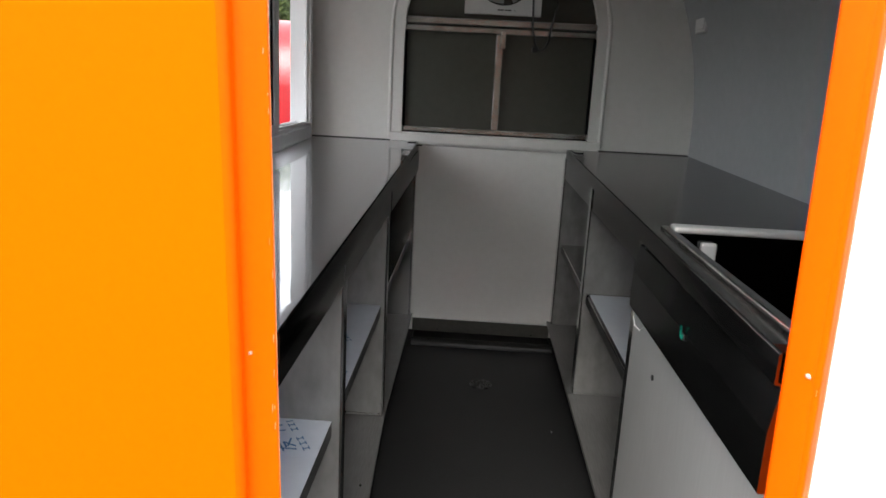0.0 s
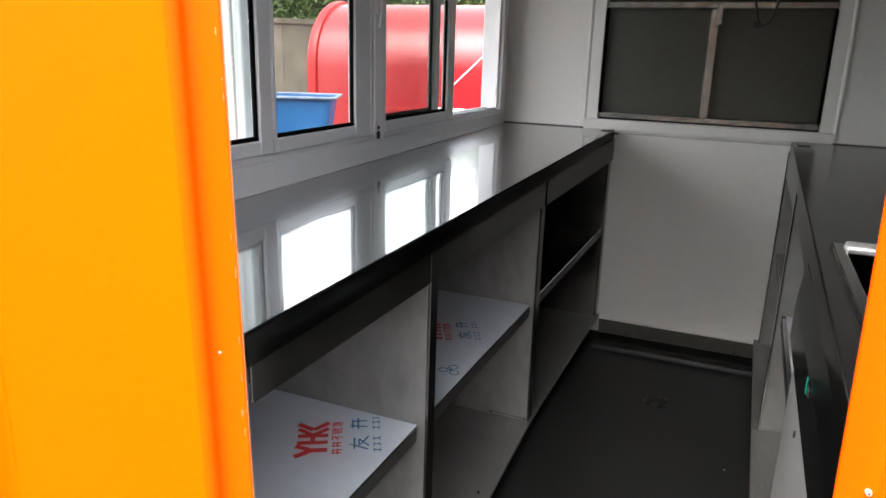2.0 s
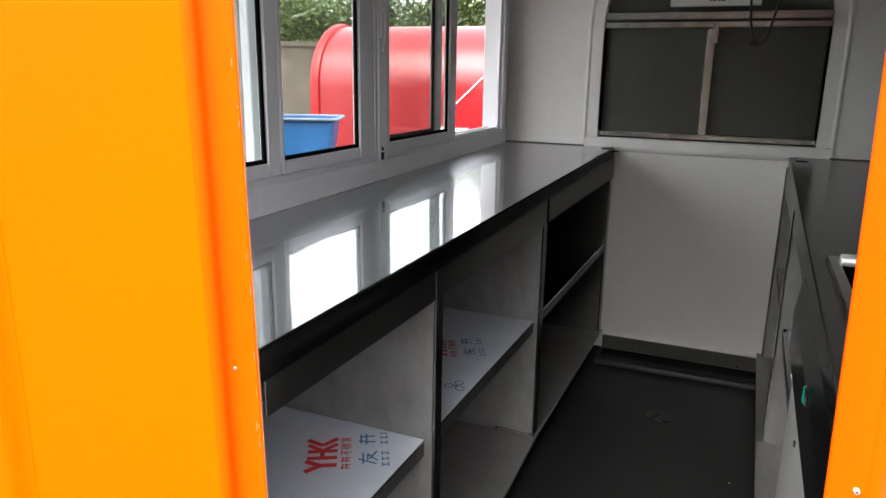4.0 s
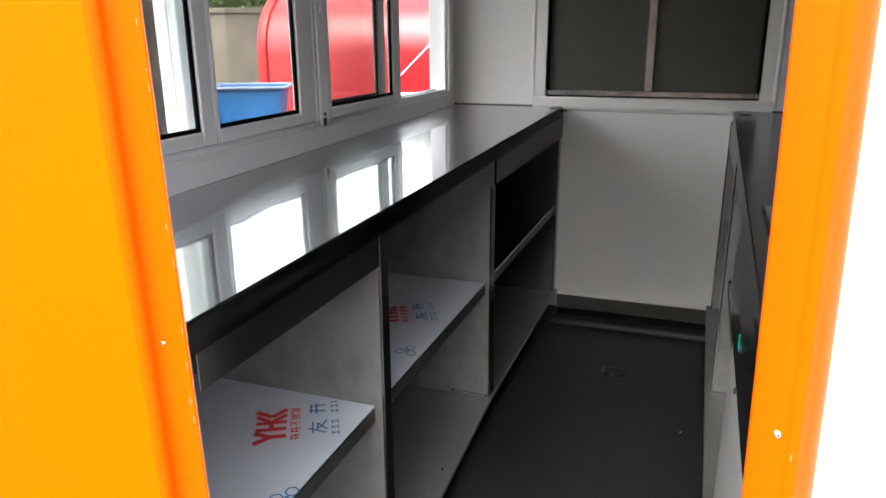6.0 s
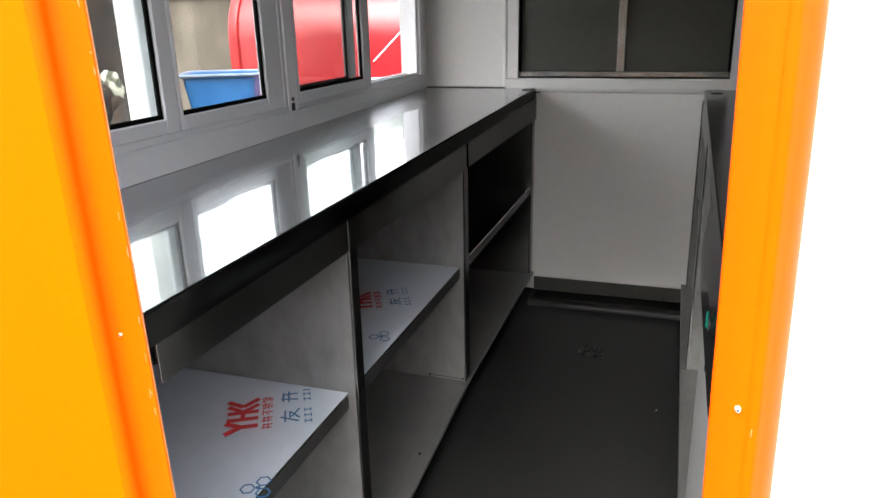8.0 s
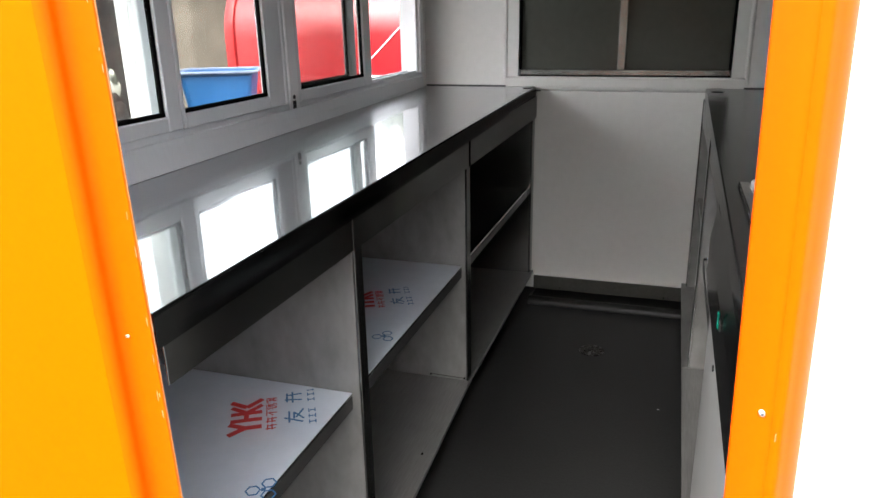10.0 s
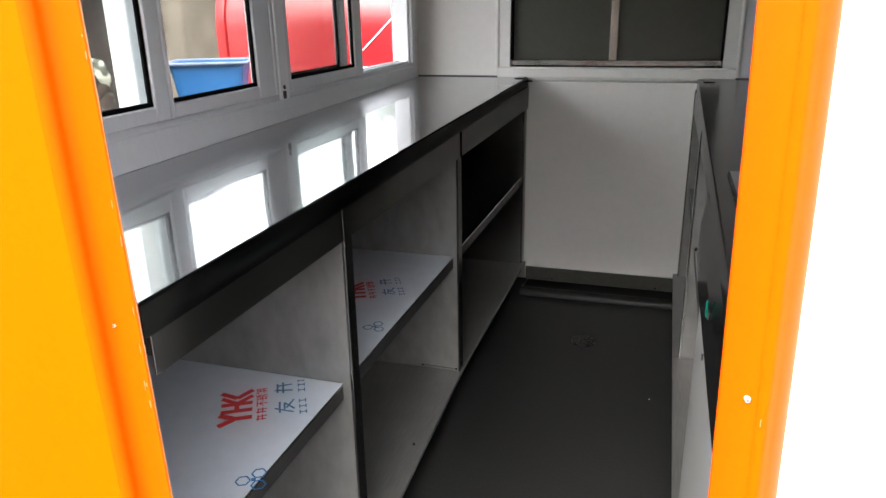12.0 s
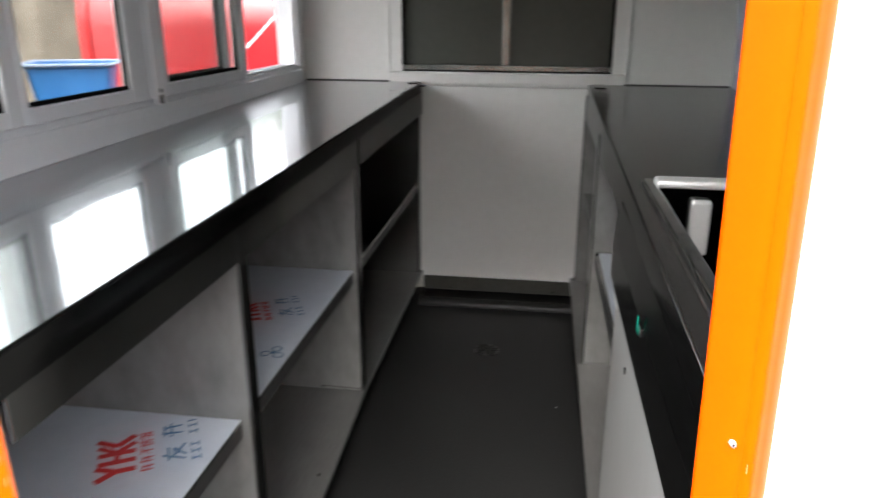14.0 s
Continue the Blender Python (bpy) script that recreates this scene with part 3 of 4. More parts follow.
for jb, x in ((jl, -0.3975), (jr, 0.2480)):
    for z in ((0.25, 0.857, 1.45) if x < 0 else (0.28, 0.889, 1.48)):
        bm = bmesh.new()
        disc(bm, (x + 0.020 * (0.95 - z), 0.2556 if x < 0 else 0.2163, z), (0, -1, 0), 0.0026, 0.004, 14, 0.0019)
        sc = part("screw", bm, SATIN, jb, "bright steel screw head")
        bm = bmesh.new()
        for a0 in (25, 115):
            dx, dz = 0.0013 * math.cos(radians(a0)), 0.0013 * math.sin(radians(a0))
            c = Vector((x + 0.020 * (0.95 - z), (0.2556 if x < 0 else 0.2163) - 0.00205, z))
            tube(bm, [c - Vector((dx, 0, dz)), c + Vector((dx, 0, dz))], 0.0004, 6)
        part("screw_slot", bm, BLACK, sc)
rng = random.Random(5)
bm = bmesh.new()
for k in range(10):
    z = rng.gauss(0.95, 0.16)
    x = LX - 0.0012 - abs(rng.gauss(0, 0.002)) + 0.020 * (0.95 - z)
    ln, wd = rng.uniform(0.0015, 0.009), rng.uniform(0.0003, 0.0010)
    ring = []
    for j in range(7):
        aa = 2 * math.pi * j / 7 + rng.uniform(-0.3, 0.3)
        ring.append((x + wd * math.cos(aa) * rng.uniform(0.6, 1.0), z + ln * math.sin(aa) * rng.uniform(0.6, 1.0)))
    lo = [bm.verts.new((p[0], 0.2570, p[1])) for p in ring]
    hi = [bm.verts.new((p[0], 0.2562, p[1])) for p in ring]
    bm.faces.new(hi)
    for j in range(7):
        bm.faces.new((lo[j], lo[(j + 1) % 7], hi[(j + 1) % 7], hi[j]))
part("paint_chips", bm, CHIP, jl, "small pale paint chips along the edge")
part("edge_seal", lean(boxes((LX - 0.0004, LX + 0.0006, 0.2588, 0.2604, -0.02, RZ1 - 0.06))), CHIP, jl, "thin pale unpainted edge")
bm = boxes((0.2607, 0.2613, 0.2154, 0.2180, 0.866, 0.873))
part("paint_scratch", bm, CHIP, jr)

# the door leaf, swung open, its white inside towards the doorway
OPEN = 165.0
door = thing("door_1", (0.2865, 0.274, 0.0), "open trailer door with a plain white inside", "door", kind="structure")


def lean_leaf(bm):
    """Same lean as the frame, in the turned leaf's own axes."""
    for v in bm.verts:
        dx = 0.020 * (0.95 - v.co.z)
        v.co.x += dx * math.cos(radians(OPEN))
        v.co.y -= dx * math.sin(radians(OPEN))
    return bm


leaf = part("leaf", lean_leaf(boxes((-0.60, 0.0, 0.0, 0.025, -0.02, RZ1 - 0.02), bevel=0.002)), WHITE_DOOR, door)
leaf.matrix_parent_inverse = Matrix.Identity(4)
skin = part("outer_skin", lean_leaf(boxes((-0.60, 0.0, -0.008, -0.001, -0.02, RZ1 - 0.02), bevel=0.002)), ORANGE, door)
skin.matrix_parent_inverse = Matrix.Identity(4)
door.rotation_euler = (0, 0, radians(OPEN))


# ---- serving window in the left wall ----
window = thing("window_1", (WX, 1.4, WZ0), "grey aluminium sliding serving window, partly open", "window", kind="structure")
FX0, FX1 = WX - 0.095, WX + 0.028
bm = bmesh.new()
extrude_profile(bm, [(FX0, 0.884), (FX0, 0.966), (-0.840, 0.966), (-0.838, 0.953), (-0.834, 0.950), (-0.816, 0.8866), (-0.820, 0.884)], "y", WY0, 2.612)
for v in bm.verts:
    if v.co.y > 1 and v.co.x > WX:      # the far end stands nearer to the wall
        v.co.x -= 0.030
    if v.co.y > 1 and v.co.z < 0.9:     # its foot follows the worktop
        v.co.z += 0.0168
        if v.co.x > WX - 0.05:
            v.co.x -= 0.014
part("window_sill", bm, ALU, window)
part("window_head", boxes((FX0, FX1 - 0.01, WY0, WY1, WZ1 - 0.05, WZ1), bevel=0.003), ALU, window)
part("far_jamb", boxes((FX0, FX1 - 0.033, WY1 - 0.012, WY1 + 0.022, 0.966, WZ1 - 0.05), bevel=0.003), ALU_BRIGHTENED, window, "outer jamb, daylight put into its paler tone")
part("jamb_stop", boxes((WX - 0.030, WX - 0.018, WY1 - 0.026, WY1 - 0.012, 0.966, WZ1 - 0.05), bevel=0.002), ALU_BRIGHTENED, window)
part("near_jamb", boxes((FX0, FX1 - 0.01, WY0 - 0.02, WY0 + 0.012, 0.966, WZ1 - 0.05), bevel=0.003), ALU_BRIGHTENED, window)
for x in (WX - 0.03, WX - 0.075):
    part("track", boxes((x, x + 0.006, WY0 + 0.012, WY1 - 0.012, 0.966, 0.976)), ALU, window)


def sash(y0, y1, x, near_stile, far_stile, gasket_far, mat=ALU, rail=0.032):
    """One sliding sash: stiles, rails, black seals and a pane."""
    z0, z1 = 0.968, WZ1 - 0.05
    s = part("sash", boxes((x, x + 0.024, y0, y0 + near_stile, z0, z1), (x, x + 0.024, y1 - far_stile, y1, z0, z1),
                           (x, x + 0.024, y0 + near_stile, y1 - far_stile, z0, z0 + rail), (x, x + 0.024, y0 + near_stile, y1 - far_stile, z1 - 0.03, z1), bevel=0.0025), mat, window)
    a, b = y0 + near_stile, y1 - far_stile
    if rail > 0.03:
        part("seal", boxes((x + 0.009, x + 0.018, a, b, z0 + rail, z0 + rail + 0.009)), GASKET, s, "black rubber seal")
    if gasket_far:
        part("seal", boxes((x + 0.010, x + 0.017, b - 0.009, b, z0 + rail, z1 - 0.03)), GASKET, s, "black rubber seal")
    pane = part("pane", boxes((x + 0.011, x + 0.015, a, b, z0 + rail, z1 - 0.03)), GLASS, s)
    pane.visible_shadow = False
    return s


XI, XO = WX - 0.010, WX - 0.062
sash(WY0 + 0.012, 0.965, XI, 0.05, 0.045, True)
sash(0.968, 1.405, XI, 0.012, 0.080, True)
sash(1.408, 2.00, XI, 0.088, 0.058, True)
sash(WY0 + 0.014, 0.985, XO, 0.05, 0.05, False, ALU, 0.022)
sash(1.45, 1.99, XO, 0.05, 0.05, True, ALU_SHADED)
part("meeting_strip", boxes((XI + 0.0215, XI + 0.0285, 1.422, 1.472, 0.953, WZ1 - 0.05), bevel=0.003), ALU_BRIGHTENED, window, "meeting strip, made paler to look lit")
part("lock_slot", boxes((XI + 0.028, XI + 0.030, 1.433, 1.449, 0.955, 0.976)), BLACK, window)
bm = bmesh.new()
disc(bm, (XI + 0.029, 1.441, 0.986), (1, 0, 0), 0.0058, 0.003, 10)
part("lock_hole", bm, BLACK, window)
hd = part("handle", boxes((XI + 0.026, XI + 0.034, 1.428, 1.444, 1.29, 1.41), bevel=0.003), ALU_BRIGHTENED, window, "silver window catch")
bm = bmesh.new()
tube(bm, [(XI + 0.033, 1.436, 1.37), (XI + 0.043, 1.434, 1.355), (XI + 0.045, 1.431, 1.30), (XI + 0.039, 1.428, 1.255)], [0.004, 0.0045, 0.004, 0.003], 8)
part("lever", bm, ALU_BRIGHTENED, hd, smooth=True)
# flap out of view; reach and slope set to shade the window
flap = thing("serving_flap", (WX - 0.05, 1.5, 1.77), "unseen raised orange serving flap with a white underside, added to shade the window", "flap")
bm = bmesh.new()
extrude_profile(bm, [(WX - 0.055, 1.775), (WX - 0.055, 1.79), (WX - 0.95, 1.94), (WX - 0.95, 1.925)], "y", 0.36, 2.6)
part("underside", bm, WHITE, flap)
bm = bmesh.new()
extrude_profile(bm, [(WX - 0.055, 1.791), (WX - 0.055, 1.815), (WX - 0.97, 1.970), (WX - 0.97, 1.946)], "y", 0.34, 2.62)
part("outer_skin", bm, ORANGE, flap)
bm = bmesh.new()
tube(bm, [(WX + 0.02, 2.60, 1.66), (WX + 0.035, 2.60, 1.78), (WX + 0.06, 2.58, 1.9)], 0.012, 8)
solid("gas_strut", bm, BLACK, "black gas strut at the window corner", "strut", smooth=True)


# ---- left counter ----
LF = -0.392     # carcass front
counter_l = thing("counter", (-0.62, 1.5, 0), "stainless steel counter with open shelves under the window", "counter", group="counters")
DIV = [(0.820, 0.853), (1.605, 1.642), (2.640, 2.688)]
for i, (a, b) in enumerate(DIV):
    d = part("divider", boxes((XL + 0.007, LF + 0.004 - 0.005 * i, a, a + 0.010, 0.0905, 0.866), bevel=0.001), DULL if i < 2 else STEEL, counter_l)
    part("front_flange", boxes((LF + 0.0045 - 0.005 * i, LF + 0.010 - 0.005 * i, a, b + 0.002, 0.0905, 0.866), bevel=0.001), APRON, d)
# sheet coloured dark to deepen the shade inside the bays
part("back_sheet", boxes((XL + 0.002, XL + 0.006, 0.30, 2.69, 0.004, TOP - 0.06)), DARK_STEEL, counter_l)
for a, b in ((0.335, 0.852), (0.856, 1.640), (1.645, 2.678)):
    bm = boxes((XL + 0.006, -0.382, a, b, 0.078, 0.090), bevel=0.001)
    for v in bm.verts:
        if v.co.x > -0.5 and v.co.y < 1.7:      # the front edge runs out towards the door
            v.co.x += 0.040 * (1.64 - v.co.y)
    part("bottom_shelf", bm, BASE_SHEET, counter_l)
    # toe-kick shadow is put into the board's black
    part("kick_board", boxes((-0.432, -0.424, a, b, 0.001, 0.078)), BLACK, counter_l, "recessed kick board, black to stand for its shadow")
    part("apron", boxes((LF + 0.0065, LF + 0.0095, a - 0.03 if a > 0.5 else 0.293, b - 0.004, 0.776, 0.866), bevel=0.0008), APRON, counter_l, "folded front rail")
for i, (a, b) in enumerate(((0.335, 0.819), (0.831, 1.604), (1.616, 2.638))):
    xf = -0.404 if i < 2 else -0.410
    sh = part("shelf", boxes((XL + 0.007, xf, a, b, 0.468, 0.474), bevel=0.001), STEEL, counter_l)
    part("shelf_lip", boxes((xf - 0.004, xf, a, b, 0.438, 0.4678), bevel=0.001), LIP, sh)
for y, x in ((1.604, -0.398), (1.604, -0.51), (1.180, -0.392)):
    bm = bmesh.new()
    disc(bm, (x, y, 0.099), (0, 1, 0), 0.003, 0.004, 10)
    part("rivet", bm, EDGE, counter_l)
bm = bmesh.new()
tube(bm, [(-0.400, 1.6035, 0.099), (-0.45, 1.6036, 0.0995), (-0.508, 1.6036, 0.101)], 0.0013, 6)
part("seam", bm, SCRATCHED, counter_l, "thin bent seam between two rivets")
FALL = 0.0075     # fall of the worktops towards the door
worktop = thing("worktop", (-0.62, 1.5, TOP - 0.06), "mirror-bright stainless steel worktop below the window", "worktop")


def splay(bm):
    """The worktop front stands a little further out at the door than at the far wall, and the top falls towards the door."""
    for v in bm.verts:
        if v.co.x > -0.5:
            v.co.x += 0.011 - 0.0115 * (v.co.y - 0.26)
        v.co.z -= FALL * (2.69 - v.co.y)
    return bm


bm = bmesh.new()
extrude_profile(bm, [(XL + 0.003, 0.275), (-0.400, 0.275), (-0.3755, 0.262), (-0.3755, YF - 0.006), (XL + 0.003, YF - 0.006)], "z", TOP - 0.012, TOP)
part("top_sheet", splay(bm), TOP_STEEL, worktop)
bm = bmesh.new()
r = 0.004
prof = [(-0.376, TOP)] + arc(-0.372 - r, TOP - r, r, 90, 0, 4) + [(-0.372, 0.860), (-0.408, 0.8575), (-0.408, 0.8605), (-0.376, 0.863), (-0.376, TOP - 0.012)]
extrude_profile(bm, prof, "y", 0.260, YF - 0.006)
for v in bm.verts:
    if v.co.y < 0.5:        # mitred end behind the door frame
        v.co.y = 0.260 + (-0.372 - v.co.x) * 0.7
splay(bm)
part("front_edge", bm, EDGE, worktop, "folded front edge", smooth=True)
part("sealant", boxes((XL + 0.003, -0.372, YF - 0.0055, YF + 0.001, TOP - 0.02, TOP + 0.004)), SEALANT, worktop, "dark grey joint along the wall")


def writing(owner, words, at, right, up, size):
    """Flat red characters on a sheet, with a hair of thickness."""
    curve = bpy.data.curves.new("writing", "FONT")
    curve.body, curve.size, curve.extrude, curve.offset = words, size, 0.0002, size * 0.008
    ob = bpy.data.objects.new("writing", curve)
    scene.collection.objects.link(ob)
    bpy.context.view_layer.update()
    me = bpy.data.meshes.new_from_object(ob.evaluated_get(bpy.context.evaluated_depsgraph_get()))
    bpy.data.objects.remove(ob)
    bpy.data.curves.remove(curve)
    side = right.normalized()
    m = Matrix.Identity(4)
    for k, axis in enumerate((side, up.normalized(), Vector((0, 0, 1)), at + Vector((0, 0, 0.0003)))):
        m[0][k], m[1][k], m[2][k] = axis
    me.transform(m)
    bm = bmesh.new()
    bm.from_mesh(me)
    bpy.data.meshes.remove(me)
    part("red_characters", bm, RED_INK, owner)


# protective film with its printed marks, lying on the two nearer shelves
def film(a, b, origin, turn):
    f = thing("protective_film", (-0.62, (a + b) / 2, 0.474), "pale blue protective film with red and blue print, on shelf", "film", group="shelf films")
    part("sheet", boxes((XL + 0.01, -0.404, a + 0.003, b - 0.003, 0.4742, 0.4756)), FILM, f)
    u = Vector((-math.sin(radians(turn)), math.cos(radians(turn)), 0))
    v = Vector((math.cos(radians(turn)), math.sin(radians(turn)), 0))
    o = Vector((*origin, 0.4758))

    def quad(bm, pts):
        vs = [bm.verts.new(o + u * p[0] + v * p[1] * 0.9) for p in pts]
        top = bm.faces.new(vs)
        ex = bmesh.ops.extrude_face_region(bm, geom=[top])
        for g in ex["geom"]:
            if isinstance(g, bmesh.types.BMVert):
                g.co.z += 0.0004

    def bar(bm, p, q, w):
        d = Vector((q[0] - p[0], q[1] - p[1]))
        n = Vector((-d.y, d.x)).normalized() * w / 2
        quad(bm, [(p[0] + n.x, p[1] + n.y), (p[0] - n.x, p[1] - n.y), (q[0] - n.x, q[1] - n.y), (q[0] + n.x, q[1] + n.y)])

    laid = [0]

    def stroke(name, mat, p, q, w):
        bm = bmesh.new()
        bar(bm, p, q, w)
        laid[0] += 1
        for vert in bm.verts:       # each stroke lies a hair above the one before
            vert.co.z += 0.000004 * laid[0]
        part(name, bm, mat, f)

    for p, q, w in (((0.000, 0.0), (0.019, 0.031), 0.013), ((0.037, 0.0), (0.021, 0.031), 0.012), ((0.020, 0.028), (0.020, 0.066), 0.013),
                    ((0.047, 0.002), (0.047, 0.066), 0.012), ((0.047, 0.034), (0.074, 0.034), 0.010), ((0.072, 0.002), (0.072, 0.066), 0.012),
                    ((0.074, 0.034), (0.098, 0.002), 0.011), ((0.074, 0.034), (0.098, 0.066), 0.011), ((0.094, 0.034), (0.118, 0.000), 0.012), ((0.094, 0.034), (0.120, 0.066), 0.012)):
        stroke("emblem_stroke", RED_INK, p, q, w)
    for k in range(2):      # small red print line: two marks, then three readable characters
        u0 = 0.004 + 0.0245 * k
        for p, q in (((u0, 0.078), (u0 + 0.018, 0.078)), ((u0, 0.087), (u0 + 0.019, 0.087)), ((u0 + 0.004, 0.074), (u0 + 0.004, 0.094)), ((u0 + 0.013, 0.078), (u0 + 0.015, 0.096))):
            stroke("red_print_bar", RED_INK, p, q, 0.003)
    writing(f, "不锈钢", o + u * 0.0520 + v * 0.9 * 0.0945, u, -v, 0.0232)
    u0 = 0.024      # two large blue marks
    for p, q in (((u0 - 0.004, 0.122), (u0 + 0.036, 0.122)), ((u0 + 0.014, 0.112), (u0 - 0.006, 0.150)), ((u0 + 0.008, 0.132), (u0 + 0.031, 0.132)),
                 ((u0 + 0.031, 0.132), (u0 + 0.006, 0.152)), ((u0 + 0.012, 0.136), (u0 + 0.040, 0.152))):
        stroke("blue_print_bar", BLUE_INK, p, q, 0.0040)
    for u0 in (0.096,):
        for p, q in (((u0, 0.118), (u0 + 0.034, 0.118)), ((u0 - 0.004, 0.130), (u0 + 0.038, 0.130)), ((u0 + 0.010, 0.113), (u0 + 0.004, 0.150)), ((u0 + 0.026, 0.118), (u0 + 0.028, 0.150))):
            stroke("blue_print_bar", BLUE_INK, p, q, 0.0042)
    for k, w in enumerate((0.013, 0.013, 0.013, 0.0, 0.013, 0.013, 0.005)):
        if w:
            u0 = 0.008 + 0.0205 * k
            stroke("blue_print_bar", BLUE_INK, (u0, 0.163), (u0 + w, 0.163), 0.0025)
            stroke("blue_print_bar", BLUE_INK, (u0, 0.176), (u0 + w, 0.176), 0.0025)
            stroke("blue_print_bar", BLUE_INK, (u0 + w / 2, 0.162), (u0 + w / 2, 0.177), 0.0028)
    c = (-0.172, 0.074)      # ring of three blue hexagon loops
    for k in range(3):
        a0 = 2 * math.pi * k / 3 + 0.55
        hc = (c[0] + 0.0175 * math.cos(a0), c[1] + 0.0185 * math.sin(a0))
        for j in range(6):
            p = (hc[0] + 0.0122 * math.cos(a0 + j * math.pi / 3), hc[1] + 0.0128 * math.sin(a0 + j * math.pi / 3))
            q = (hc[0] + 0.0122 * math.cos(a0 + (j + 1) * math.pi / 3), hc[1] + 0.0128 * math.sin(a0 + (j + 1) * math.pi / 3))
            stroke("ring_stroke", BLUE_INK, p, q, 0.0028)
    stroke("ring_stroke", BLUE_INK, (c[0] - 0.004, c[1]), (c[0] + 0.004, c[1]), 0.008)
    return f


film(0.335, 0.821, (-0.5556, 0.6132), 30)
film(0.831, 1.606, (-0.580, 1.205), 27)


# ---- right counter ----
RF = 0.285
counter_r = thing("counter", (0.56, 1.5, 0), "stainless steel counter with open shelves and a closed bay", "counter", group="counters")
RDIV = [(0.325, 0.35), (1.09, 1.15), (1.885, 1.925), (2.64, 2.69)]
for a, b in RDIV:
    d = part("divider", boxes((RF - 0.004, XR - 0.007, a, a + 0.010, 0.0905, 0.864), bevel=0.001), DULL, counter_r)
    part("front_flange", boxes((RF - 0.010, RF - 0.0045, a, b + 0.002, 0.0905, 0.864), bevel=0.002), STEEL, d)
# dark colour stands in for bay shade here too
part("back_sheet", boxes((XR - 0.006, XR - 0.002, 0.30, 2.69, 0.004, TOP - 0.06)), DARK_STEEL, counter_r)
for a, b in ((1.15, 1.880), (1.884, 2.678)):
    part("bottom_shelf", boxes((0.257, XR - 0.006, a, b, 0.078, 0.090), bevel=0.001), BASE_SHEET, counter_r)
    # black board again carries the toe-kick shadow
    part("kick_board", boxes((0.306, 0.314, a, b, 0.001, 0.078)), BLACK, counter_r, "recessed kick board, black to stand for its shadow")
    sa, sb = a - 0.039, b - 0.010
    sh = part("shelf", boxes((0.290, XR - 0.007, sa, sb, 0.468, 0.474), bevel=0.001), STEEL, counter_r)
    part("shelf_lip", boxes((0.290, 0.294, sa, sb, 0.438, 0.4678), bevel=0.001), LIP, sh)
    part("apron", boxes((RF - 0.008, RF + 0.004, a - 0.03, b - 0.004, 0.778, 0.864), bevel=0.0015), APRON, counter_r, "folded front rail")
cp = part("closing_panel", boxes((RF - 0.018, RF - 0.010, 0.30, 1.086, 0.004, 0.70), bevel=0.0015), PANEL, counter_r, "plain steel closing panel")
bm = bmesh.new()
disc(bm, (RF - 0.019, 0.87, 0.60), (1, 0, 0), 0.006, 0.004, 12)
part("panel_hole", bm, BLACK, cp)
f = thing("protective_film", (0.56, 1.5, 0.474), "pale blue protective film lying on the shelf", "film", group="shelf films")
part("sheet", boxes((0.300, XR - 0.01, 1.114, 1.868, 0.4742, 0.4756)), FILM, f)
# control box with green rocker
ctrl = thing("control_box", (0.26, 0.7, 0.65), "dark steel control box with a green rocker switch", "control box")
bm = bmesh.new()
extrude_profile(bm, [(0.2535, 0.690), (0.2525, 0.694), (0.2525, 0.775), (0.2615, 0.838), (0.2635, 0.840), (0.274, 0.840), (0.274, 0.690)], "y", 0.297, 1.085)
part("front", bm, APRON, ctrl)
part("top_edge", boxes((0.2608, 0.2640, 0.297, 0.74, 0.8402, 0.8430)), CHROME, ctrl, "bright folded edge")
sw = part("switch_plate", boxes((0.2490, 0.2520, 0.655, 0.683, 0.762, 0.775), bevel=0.002), BLACK, ctrl)
part("switch_lens", boxes((0.2465, 0.2495, 0.668, 0.675, 0.764, 0.787), (0.2465, 0.2495, 0.659, 0.664, 0.764, 0.775), bevel=0.0015), GREEN, sw, "green translucent rocker")
bm = bmesh.new()
tube(bm, [(0.2635, 1.08, 0.685), (0.2625, 1.075, 0.665), (0.2615, 1.05, 0.652), (0.2618, 1.00, 0.657), (0.2640, 0.95, 0.690)], 0.0017, 6)
solid("wire_loop", bm, PLASTIC, "thin pale wire looping below the control box", "wire", smooth=True)
# worktop with basin cut-out
SX0, SX1, SY0, SY1 = 0.300, 0.74, 0.36, 1.0
rim_x = 0.251      # at the door; the edge runs back to 0.281 at the far wall
BT = TOP - 0.015   # height of the basin's edge
worktop = thing("worktop", (0.55, 1.5, TOP - 0.06), "steel worktop with a basin cut-out, darkened for its dark reflection", "worktop")
bm = bmesh.new()
for z, up in ((TOP, True), (TOP - 0.012, False)):
    o4 = [bm.verts.new((x, y, z)) for x, y in ((rim_x + 0.004, 0.33), (XR - 0.003, 0.33), (XR - 0.003, YF - 0.006), (rim_x + 0.004, YF - 0.006))]
    i4 = [bm.verts.new((x, y, z)) for x, y in ((SX0, SY0), (SX1, SY0), (SX1, SY1), (SX0, SY1))]
    for k in range(4):
        j = (k + 1) % 4
        bm.faces.new((o4[k], o4[j], i4[j], i4[k]))
    if up:
        o4t, i4t = o4, i4
for k in range(4):
    j = (k + 1) % 4
    bm.faces.new((o4t[k], o4t[j], o4[j], o4[k]))
    bm.faces.new((i4t[k], i4t[j], i4[j], i4[k]))
for v in bm.verts:
    if v.co.x < 0.28 and v.co.y > 2:
        v.co.x += 0.030
    v.co.z -= FALL * (2.69 - v.co.y)
part("top_sheet", bm, TOP_DARKENED, worktop)
bm = bmesh.new()
